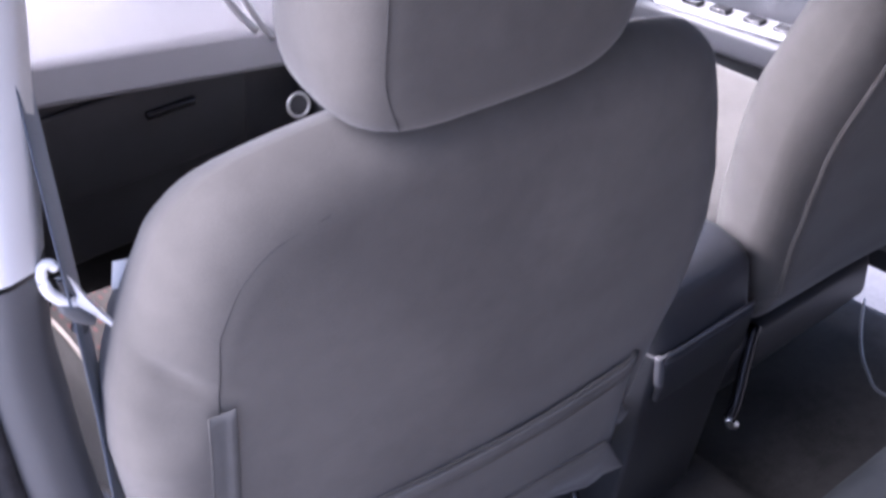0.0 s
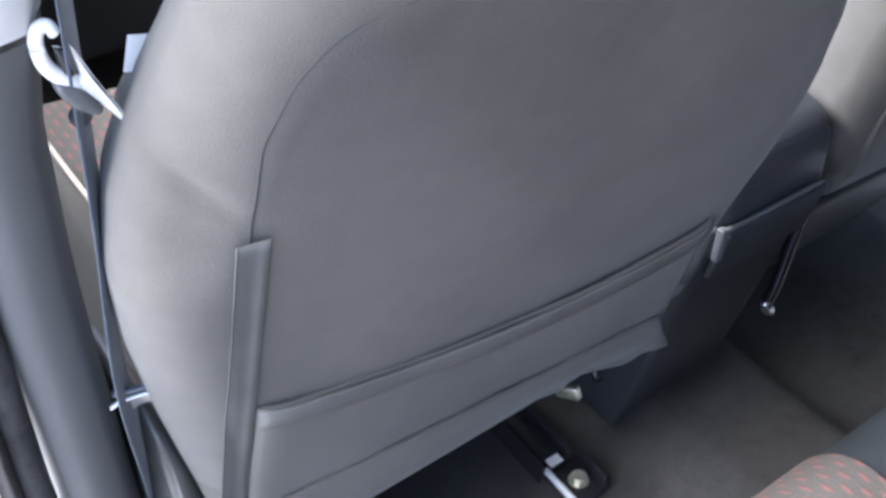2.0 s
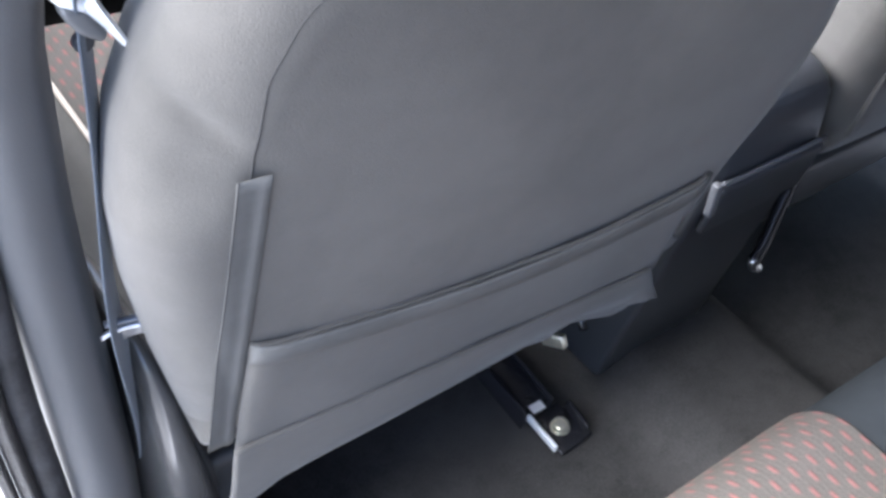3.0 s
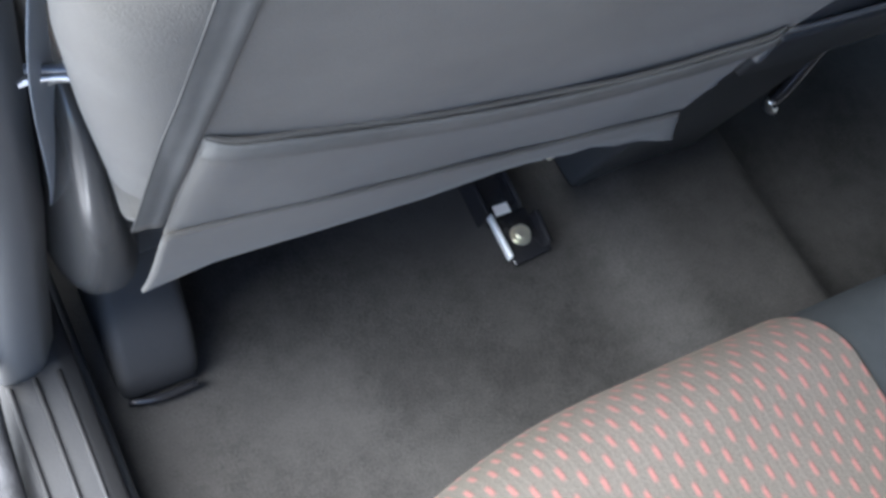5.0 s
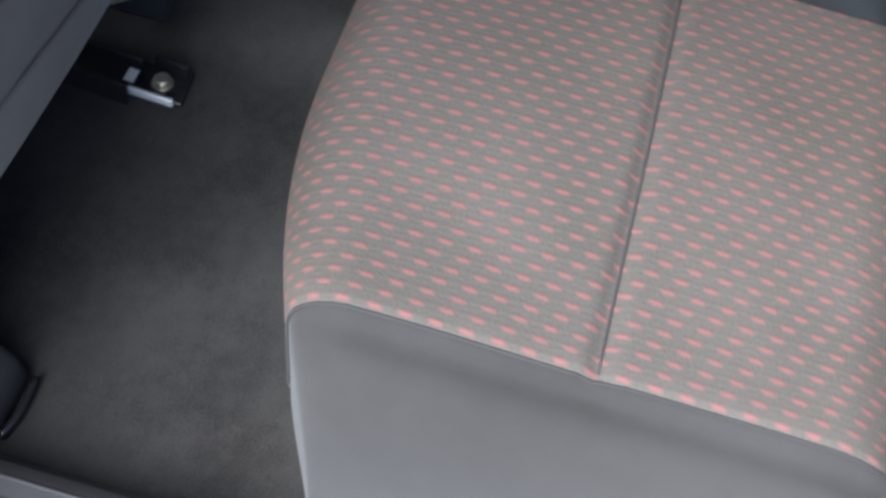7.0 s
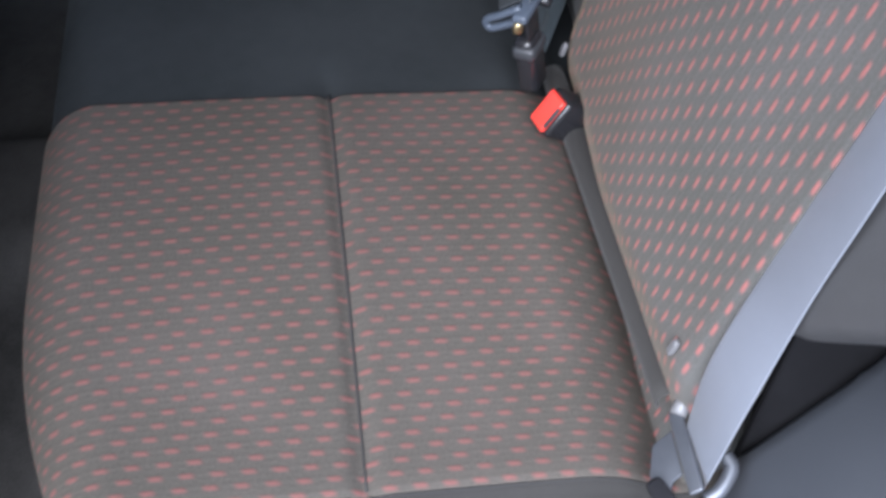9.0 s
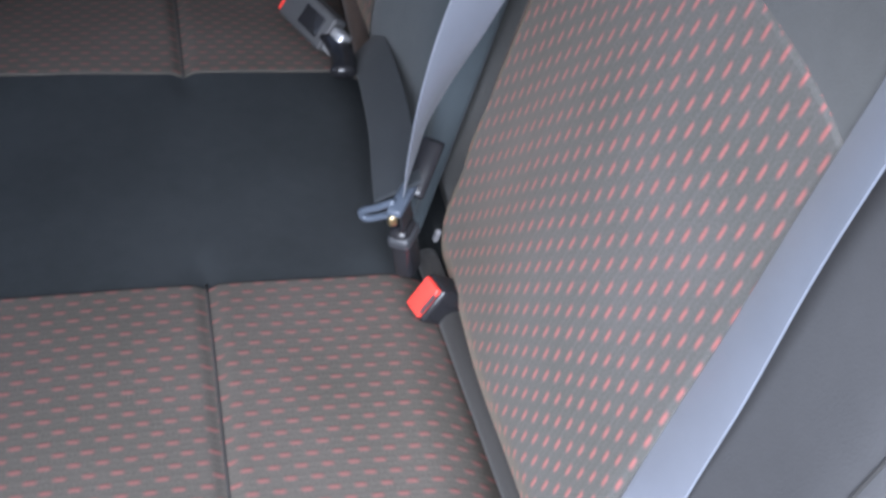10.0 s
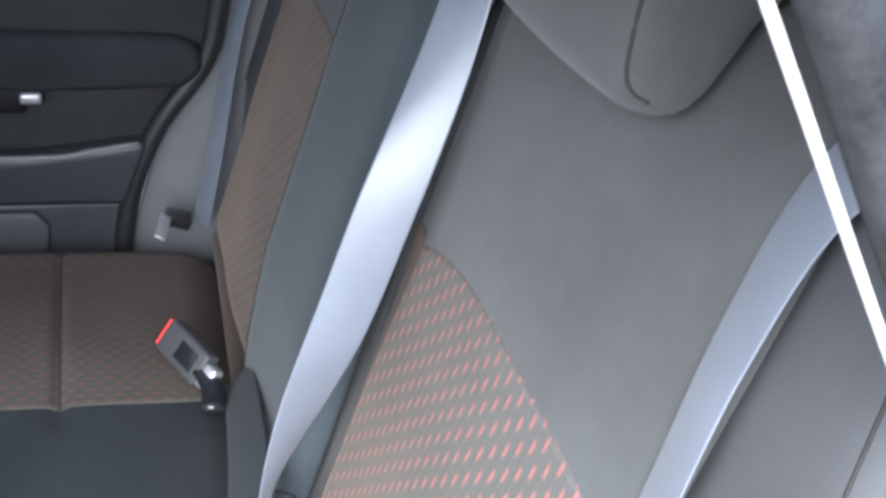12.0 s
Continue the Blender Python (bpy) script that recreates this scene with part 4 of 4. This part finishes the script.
am = axes((0.043, 0.240, 0.530), (1, -0.35, 0.1), (0.35, 0.75, -0.85))
plate = part("anchor_plate", sheet(fitting, lin(-1, 1, 13), lin(0, 1, 17), thick=0.003, out=am.to_3x3() @ Vector((0, 0, 1))), SATIN, fb, "bright blue-grey steel fitting at the belt's lower end")
part("slot_bar", tube([am @ Vector((x, -0.017, 0.010)) for x in (-0.017, 0.0, 0.017)], 0.0028, 10, 4), STEEL, plate)
part("bolt", disc(0.007, 0.006, am @ Matrix.Translation((0.0, 0.010, 0.008)), 0.0012, 18), TRIM_DARK, plate)
part("stop_button", disc(0.006, 0.006, axes((0.036, 0.2205, 0.778), (1, 0, 0), (0, 0, 1)), 0.001, 12), TRIM_DARK, fb)
nudge(fb, -0.018, 0.020, -0.038)
hook = [(0.010, 0.799), (0.007, 0.804), (0.002, 0.803), (0.0, 0.795), (0.002, 0.784), (0.008, 0.775), (0.016, 0.768)]
tongue = part("tongue", tube([(x, 0.226, z) for x, z in hook], (0.0034, 0.0044), 12, 6), PALE, fb, "bright latch tongue on the belt")
blade = [(0.015, 0.793), (0.018, 0.787), (0.025, 0.769), (0.040, 0.737), (0.0385, 0.734), (0.026, 0.753), (0.012, 0.768), (0.018, 0.774)]
part("blade", prism(blade, 0.222, 0.227, "y", 0.0016), PALE, tongue)
part("grip", prism([(0.004, 0.774), (0.016, 0.768), (0.026, 0.754), (0.022, 0.749), (0.011, 0.757), (0.004, 0.768)], 0.219, 0.232, "y", 0.003), TRIM, tongue, "grey plastic grip")
part("slide", prism([(0.007, 0.792), (0.013, 0.790), (0.015, 0.774), (0.010, 0.776)], 0.222, 0.230, "y", 0.002), GLOSS, tongue)
tag = empty("seat_side_label", "small pale cloth label sewn to the seat side", "label", at=(0.05, 0.235, 0.768))
part("cloth", box((0.022, 0.021, 0.0012), axes((0.057, 0.236, 0.768), (1, 0.05, -0.28), (0.12, 0, 1)), 0.0004), PALE, tag)

# ---- rear belts and buckles ----
rb = empty("rear_outer_belt", "pale grey rear seat belt beside the side bolster", "seat belt", "rear belts", at=(0.1, -0.46, 0.35))
RBP = [(0.100, -0.474, 0.362), (0.1062, -0.4798, 0.4496), (0.1164, -0.4992, 0.5502), (0.1176, -0.5147, 0.6458), (0.125, -0.533, 0.74), (0.130, -0.554, 0.84), (0.142, -0.580, 0.94), (0.140, -0.606, 1.03), (0.10, -0.63, 1.10), (0.06, -0.64, 1.14)]
part("webbing", strap(RBP, [(0.95, 0.0, 0.1), (0.98, 0.2, 0), (1, 0.0, 0), (0.99, -0.15, 0), (0.96, -0.28, 0), (0.95, -0.32, 0), (0.96, -0.29, 0), (0.97, -0.2, 0), (0.95, 0.0, 0.1), (0.9, 0.2, 0.1)], 0.047), BELT, rb)
flange_ = axes((0.105, -0.468, 0.367), (0.063, -0.003, -0.003), (0.0, -0.012, 0.010))
anchor = part("anchor_plate", box((0.068, 0.011, 0.004), flange_, 0.0014), STEEL, rb, "bent blue-grey steel anchor plate")
foot = part("anchor_foot", prism([(0.020, 0.0), (0.012, 0.016), (-0.012, 0.023), (-0.032, 0.022), (-0.036, 0.014), (-0.020, 0.008), (-0.016, 0.0)], -0.0015, 0.0015, "z", 0.001), STEEL, rb)
foot.matrix_basis = Matrix.Translation(-Vector(rb.location)) @ axes((0.105, -0.463, 0.362), (1, -0.05, -0.02), (0.0, 0.9, -0.35))
part("stop_tab", pillow(0.026, 0.014, 0.012, axes((0.078, -0.445, 0.357), (0.9, 0.3, -0.1), (-0.3, 0.9, -0.3))), GLOSS, rb, "glossy black stop")
part("loop", tube([(0.066, -0.472, 0.366), (0.070, -0.482, 0.372), (0.082, -0.492, 0.378), (0.092, -0.490, 0.380)], 0.0055, 10, 6), STEEL, rb)
part("sleeve", tube([(0.134, -0.470, 0.368), (0.146, -0.478, 0.374)], 0.0065, 10, 2), GREY, rb)
for cx_, cz_, cy_ in ((0.160, 0.418, -0.463), (0.503, 0.405, -0.456)):
    clip = empty("child_seat_clip", "small pale plastic guide tab in the seat gap", "clip", "seat gap clips", at=(cx_, cy_, cz_))
    part("tab", pillow(0.006, 0.015, 0.005, axes((cx_, cy_, cz_), (1, 0, 0), BUP)), GREY, clip)


def buckle(m, label, face):
    """A belt buckle: black housing, button at the end, slot, stalk. Local z points out of the button."""
    b = empty("belt_buckle", label, "buckle", "rear buckles", at=m.translation)
    house = part("housing", box((0.040, 0.028, 0.070), m @ Matrix.Translation((0, 0, -0.037)), 0.005), GLOSS, b)
    part("button", box((0.034, 0.021, 0.006), m @ Matrix.Translation((0, -0.001, -0.001)), 0.002), RED, b, face)
    part("slot", box((0.022, 0.0035, 0.002), m @ Matrix.Translation((0, 0.0095, 0.0022)), 0.0005), TRIM_DARK, house)
    part("stalk", box((0.026, 0.014, 0.07), m @ Matrix.Translation((0, 0, -0.10)), 0.004), TRIM_DARK, b)
    return b


buckle(axes((0.437, -0.430, 0.3915), (-0.005, 0.021, -0.032), (-0.023, -0.009, 0.001)), "black belt buckle with a red release button in the seat gap", "red release button")
bo = empty("belt_buckle", "black belt buckle with a red end lying on the cushion", "buckle", "rear buckles", at=(0.84, -0.38, 0.43))
om = axes((0.842, -0.386, 0.436), (0.88, 0.46, 0.12), (-0.1, -0.62, 0.74))
part("housing", box((0.078, 0.042, 0.022), om, 0.004), VINYL, bo)
part("button", box((0.006, 0.036, 0.018), om @ Matrix.Translation((0.0405, 0, 0)), 0.002), RED, bo, "red release button")
part("rib_panel", box((0.034, 0.024, 0.002), om @ Matrix.Translation((-0.010, 0, -0.011)), 0.0008), GLOSS, bo)
part("stalk", tube([om @ Vector((-0.035, 0, 0)), om @ Vector((-0.07, -0.005, -0.008)), om @ Vector((-0.10, -0.012, -0.03))], 0.014, 10, 4, 0.55), GLOSS, bo)
part("stalk_clip", box((0.020, 0.030, 0.018), om @ Matrix.Translation((-0.048, -0.002, 0)), 0.004), SATIN, bo)

mb = empty("rear_middle_belt", "grey middle seat belt plugged into its black buckle", "seat belt", "rear belts", at=(0.47, -0.4, 0.4))
MBP = [(0.484, -0.415, 0.484), (0.496, -0.424, 0.53), (0.498, -0.436, 0.58), (0.495, -0.452, 0.64), (0.490, -0.474, 0.72), (0.497, -0.502, 0.82), (0.517, -0.539, 0.93), (0.540, -0.572, 1.05), (0.552, -0.60, 1.12)]
part("webbing", strap(MBP, [(-0.93, 0.35, -0.05), (-0.85, 0.53, 0), (-0.62, 0.78, 0), (-0.25, 0.97, 0), (0.12, 0.99, 0), (0.40, 0.92, 0), (0.75, 0.66, 0), (0.95, 0.30, 0), (0.97, 0.2, 0)], 0.047), BELT, mb)
LBP = [(0.482, -0.408, 0.480), (0.53, -0.414, 0.476), (0.605, -0.424, 0.469), (0.70, -0.433, 0.452), (0.78, -0.440, 0.428), (0.85, -0.450, 0.392), (0.875, -0.462, 0.35)]
# lap part of the same belt, its shade put into a darker webbing colour
part("lap_webbing", strap(LBP, [(0.17, -0.85, 0.45), (0.2, -0.8, 0.5), (0.23, -0.78, 0.56), (0.26, -0.74, 0.60), (0.26, -0.72, 0.62), (0.4, -0.7, 0.5), (0.5, -0.7, 0.3)], 0.047), BELT_SHADED, mb)
km = axes((0.472, -0.409, 0.474), (0.62, -0.42, 0.10), (0.05, 0.15, 0.98))
mbk = part("buckle_housing", box((0.027, 0.062, 0.020), km @ Matrix.Translation((0.003, -0.058, -0.004)), 0.007, 4), GLOSS, mb)
part("collar", box((0.030, 0.014, 0.022), km @ Matrix.Translation((0.002, -0.040, -0.003)), 0.005, 4), TRIM_DARK, mbk)
part("bar", box((0.040, 0.009, 0.014), km @ Matrix.Translation((0.003, 0.004, 0.0)), 0.0035, 4), BLUEGREY, mb, "blue-grey plastic belt tongue")
part("tongue_head", tube([(0.487, -0.421, 0.472), (0.505, -0.434, 0.489), (0.523, -0.446, 0.504)], 0.012, 14, 6, 0.45), GLOSS, mb)
part("tongue_plate", box((0.022, 0.030, 0.004), km @ Matrix.Translation((0.004, -0.014, 0.001)), 0.0015), GLOSS, mb)
part("tongue_tab", tube([(0.468, -0.402, 0.482), (0.478, -0.388, 0.468), (0.489, -0.378, 0.455), (0.487, -0.383, 0.448), (0.476, -0.396, 0.460), (0.470, -0.402, 0.466)], 0.0035, 10, 5), BLUEGREY, mb)
part("pin", pillow(0.010, 0.012, 0.008, axes((0.470, -0.402, 0.461), (1, 0, 0), (0, 0, 1))), BRASS, mb, "small brass rivet")

fbelt = empty("rear_outer_belt", "pale grey rear belt hanging at the far side pillar", "seat belt", "rear belts", at=(1.28, -0.45, 0.4))
part("webbing", strap([(1.262, -0.445, 0.37), (1.290, -0.468, 0.50), (1.305, -0.484, 0.62), (1.310, -0.505, 0.74), (1.305, -0.57, 1.0)], [(0.93, 0.36, 0)] * 5, 0.047), BELT, fbelt)
part("tongue", box((0.055, 0.017, 0.005), axes((1.225, -0.385, 0.385), (1, -0.25, 0.15), (0.2, 1, 0.5)), 0.002), SATIN, fbelt, "bright latch tongue")
part("anchor", box((0.03, 0.04, 0.02), axes((1.262, -0.41, 0.378), (1, 0, 0), (0, 1, 0.3)), 0.004), GLOSS, fbelt)

# ---- far side: rear door, pillar trim ----
door = empty("rear_door", "closed dark rear door with armrest and silver handle", "car door", at=(XR, -0.1, 0.1))
part("panel", prism([(0.27, 0.08), (0.27, 0.72), (-0.462, 0.72), (-0.452, 0.62), (-0.408, 0.53), (-0.372, 0.483), (-0.335, 0.36), (-0.30, 0.08)], 1.335, 1.37, "x", 0.006), SILL, door)
part("upper_trim", prism([(0.26, 0.575), (0.26, 0.646), (-0.395, 0.651), (-0.435, 0.642), (-0.449, 0.622), (-0.446, 0.597), (-0.420, 0.574), (-0.20, 0.562)], 1.296, 1.338, "x", 0.019), CLOTH_DARK, door, "rounded black padded upper trim")
rest = part("armrest", prism([(0.26, 0.385), (0.26, 0.468), (-0.20, 0.463), (-0.30, 0.477), (-0.366, 0.487), (-0.362, 0.465), (-0.335, 0.385)], 1.298, 1.338, "x", 0.009), TRIM_DARK, door)
# the armrest edge's highlight, put in as a paler tube
part("edge_highlight", tube([(1.302, 0.20, 0.466), (1.302, -0.20, 0.462), (1.302, -0.29, 0.474), (1.304, -0.356, 0.484)], 0.0045, 8, 6), GREY, rest, "paler strip standing in for the highlight along the armrest edge")
part("lower_trim", prism([(0.26, 0.12), (0.26, 0.372), (-0.333, 0.372), (-0.29, 0.12)], 1.322, 1.337, "x", 0.004), TRIM_DARK, door)
part("door_pocket", prism([(0.24, 0.13), (0.24, 0.365), (-0.205, 0.365), (-0.225, 0.34), (-0.20, 0.13)], 1.308, 1.324, "x", 0.006), VINYL, door)
part("handle", box((0.014, 0.030, 0.016), Matrix.Translation((1.312, -0.207, 0.553)), 0.004), SATIN, door, "silver door release handle")
part("handle_bezel", box((0.010, 0.14, 0.05), Matrix.Translation((1.318, -0.13, 0.553)), 0.01), GLOSS, door)
fseal = part("door_seal", tube([(1.322, -0.482, 0.82), (1.322, -0.468, 0.70), (1.322, -0.450, 0.61), (1.322, -0.380, 0.497), (1.322, -0.341, 0.37), (1.322, -0.325, 0.2)], 0.015, 12, 8), RUBBER)
tagged(fseal, "black rubber seal along the far rear door edge", "door seal", kind="structure")
ftrim = part("trim", prism([(-0.345, 0.30), (-0.385, 0.475), (-0.455, 0.61), (-0.478, 0.72), (-0.50, 0.86), (-0.56, 1.2), (-1.1, 1.2), (-1.1, 0.1), (-0.32, 0.1)], 1.338, 1.36, "x", 0.004), GREY)
tagged(ftrim, "grey plastic trim of the far rear pillar", "pillar trim", kind="structure")
fglass = part("window_1", span((1.345, -0.55, 0.73), (1.349, 0.25, 1.17), 0.0), TINTED)
tagged(fglass, "tinted side window of the far rear door", "window", kind="structure")

fd = empty("front_door", "closed dark front door with silver switch panel", "car door", at=(XR, 0.7, 0.1))
part("panel", span((1.345, 0.28, 0.08), (1.375, 1.25, 0.74), 0.008), TRIM_DARK, fd)
part("armrest", span((1.27, 0.40, 0.40), (1.347, 1.05, 0.455), 0.014), TRIM_DARK, fd)
part("switch_panel", box((0.052, 0.34, 0.010), axes((1.305, 0.68, 0.459), (1, 0, 0), (0, 1, -0.02)), 0.004), SATIN, fd, "silver window switch panel")
for k, dy in enumerate((-0.09, -0.03, 0.04, 0.10)):
    part("switch", box((0.022, 0.036, 0.010), Matrix.Translation((1.303, 0.68 + dy, 0.467)), 0.003), GLOSS, fd)
fglass2 = part("window_2", span((1.355, 0.33, 0.75), (1.359, 1.15, 1.15), 0.0), TINTED)
tagged(fglass2, "tinted side window of the far front door", "window", kind="structure")
bp = part("trim", span((1.33, 0.26, 0.7), (1.37, 0.36, 1.22), 0.01), TRIM_DARK)
tagged(bp, "dark middle pillar on the far side", "pillar trim", kind="structure")

# near front door (closed, behind the pillar)
nd = empty("front_door", "closed front door seen past the pillar", "car door", at=(-0.03, 0.7, 0.1))
part("panel", span((-0.06, 0.44, 0.08), (-0.03, 1.25, 0.88), 0.008), TRIM_DARK, nd)
nglass = part("window_3", span((-0.045, 0.46, 0.885), (-0.041, 1.15, 1.15), 0.0), GLASS)
tagged(nglass, "clear side window of the near front door", "window", kind="structure")
nglass.visible_shadow = False

# ---- dashboard ----
dash = empty("dashboard", "dashboard with pale grey upper part and dark glovebox", "dashboard", at=(MID, 1.1, 0.3))
def pad(u, v):
    """Upper dash: its front edge falls towards the middle of the car."""
    low = 0.605 - 0.157 * min(u, 2 * MID - u)
    k = v * 4
    rows = [(1.03, low - 0.004), (0.985, low), (0.99, low + 0.055), (1.05, 0.69), (1.45, 0.735)]
    n = min(3, int(k))
    t = k - n
    a, c = rows[n], rows[n + 1]
    return (u, a[0] + (c[0] - a[0]) * t, a[1] + (c[1] - a[1]) * t)


part("upper_pad", sheet(pad, lin(0.0, XR, 40), lin(0, 1, 33), thick=0.008, out=(0, -0.5, 1)), DASH, dash, "pale grey upper dash pad")
part("lower_pad", prism([(1.01, 0.595), (1.02, 0.50), (1.06, 0.38), (1.10, 0.25), (1.45, 0.20), (1.45, 0.598)], 0.0, XR, "x", 0.008), VINYL, dash)
glove = part("glovebox_lid", box((0.40, 0.012, 0.17), axes((0.36, 1.035, 0.46), (1, 0, 0), (0, 1, 0.28)), 0.005), VINYL, dash)
part("latch", box((0.08, 0.012, 0.014), axes((0.43, 1.018, 0.49), (1, 0, 0), (0, 1, 0.28)), 0.004), GLOSS, glove)
part("control_panel", prism([(0.96, 0.60), (0.955, 0.45), (0.98, 0.30), (1.1, 0.25), (1.1, 0.62)], 0.655, 0.82, "x", 0.01), TRIM_DARK, dash)
vm = axes((0.623, 0.990, 0.437), (1, 0, 0), (0, 0.15, 1))
ring = part("round_knob", disc(0.017, 0.012, vm, 0.002, 28), TRIM_DARK, dash, "round knob with a bright ring")
bmr = bmesh.new()
R_, r_ = 0.0185, 0.003
grid_ = [[bmr.verts.new(vm @ Vector(((R_ + r_ * math.cos(b)) * math.cos(a), (R_ + r_ * math.cos(b)) * math.sin(a), 0.004 + r_ * math.sin(b)))) for b in lin(0, 2 * math.pi, 9)[:-1]] for a in lin(0, 2 * math.pi, 33)[:-1]]
for i in range(32):
    for j in range(8):
        bmr.faces.new((grid_[i][j], grid_[(i + 1) % 32][j], grid_[(i + 1) % 32][(j + 1) % 8], grid_[i][(j + 1) % 8]))
part("ring", smooth(bmr, 80), CHROME, ring)
for pts in ([(0.536, 0.95, 0.655), (0.553, 0.95, 0.615), (0.578, 0.95, 0.572)], [(0.508, 0.95, 0.665), (0.526, 0.95, 0.63), (0.552, 0.95, 0.592)]):
    part("panel_trim", tube(pts, 0.0055, 8, 5), SATIN, dash)

# ---- roof, rear shelf, far walls of the shell ----
roof = part("ceiling", sheet(lambda u, v: (u, v, 1.262 - 0.05 * ((u - MID) / 0.62) ** 2 * 0.6 - 0.10 * clamp((v - 0.55) / 0.5) ** 2 - 0.06 * clamp((-v - 0.7) / 0.4) ** 2), lin(0.06, 2 * MID - 0.06, 30), lin(-1.1, 0.9, 40), thick=0.03, out=(0, 0, -1)), LINER)
tagged(roof, "pale cloth headliner under the car roof", "headliner", kind="structure")
shelf = part("wall_rear_shelf", span((0.02, -1.1, 0.72), (XR, -0.66, 0.76), 0.01), CLOTH_DARK)
tagged(shelf, "dark shelf behind the rear backrest", "parcel shelf", kind="structure")
cpl = part("trim", prism([(-0.57, 0.30), (-0.645, 0.55), (-0.665, 0.80), (-0.612, 0.958), (-0.531, 1.068), (-0.457, 1.170), (-0.412, 1.23), (-0.30, 1.295), (-1.1, 1.295), (-1.1, 0.10), (-0.50, 0.10)], -0.012, 0.02, "x", 0.006), FLOCK)
tagged(cpl, "black rear pillar beside the door opening", "pillar trim", kind="structure")
arch = part("trim", prism([(-0.475, 0.08), (-0.470, 0.22), (-0.50, 0.36), (-0.56, 0.46), (-0.62, 0.60), (-0.70, 0.70), (-0.70, 0.08)], -0.02, 0.105, "x", 0.02), ARCH)
tagged(arch, "grey plastic trim over the wheel arch", "wheel arch trim", kind="structure")
# recess and cheek: added black pieces that paint the gap's shadow
recess = part("trim", prism([(-0.565, 0.30), (-0.575, 0.46), (-0.63, 0.60), (-0.68, 0.95), (-0.90, 0.95), (-0.90, 0.30)], 0.02, 0.112, "x", 0.0), GAP_SHADE)
tagged(recess, "black block standing in for shade in the recess under the side bolster", "trim", kind="structure")
cheek = part("trim", span((0.104, -0.60, 0.30), (0.1115, -0.510, 0.53), 0.002), GAP_SHADE)
tagged(cheek, "black sheet standing in for shade on the outer side of the rear backrest", "trim", kind="structure")
hatch = part("wall_rear", span((0.0, -1.12, 0.0), (XR, -1.1, 0.80), 0.0), TRIM_DARK)
tagged(hatch, "dark rear wall of the car", "rear wall", kind="structure")
ws = part("window_4", sheet(lambda u, v: (u, 0.92 + 0.52 * v, 1.16 - 0.42 * v), lin(0.05, XR - 0.05, 4), lin(0, 1, 4), thick=0.004), CLEAR)
tagged(ws, "clear windscreen", "window", kind="structure")
ws.visible_shadow = False
rw = part("window_5", sheet(lambda u, v: (u, -1.1 - 0.08 * (1 - v), 0.80 + 0.38 * v), lin(0.05, XR - 0.05, 4), lin(0, 1, 4), thick=0.004), TINTED)
tagged(rw, "tinted rear window", "window", kind="structure")
fire = part("wall_front", span((0.0, 1.45, 0.0), (XR, 1.47, 0.74), 0.0), TRIM_DARK)
tagged(fire, "dark bulkhead ahead of the footwell", "bulkhead", kind="structure")
ground = part("ground", sheet(lambda u, v: (u, v, -0.33), lin(-400, 400, 24), lin(-400, 400, 24)), ASPHALT)
tagged(ground, "grey asphalt round the car", "ground", kind="structure")
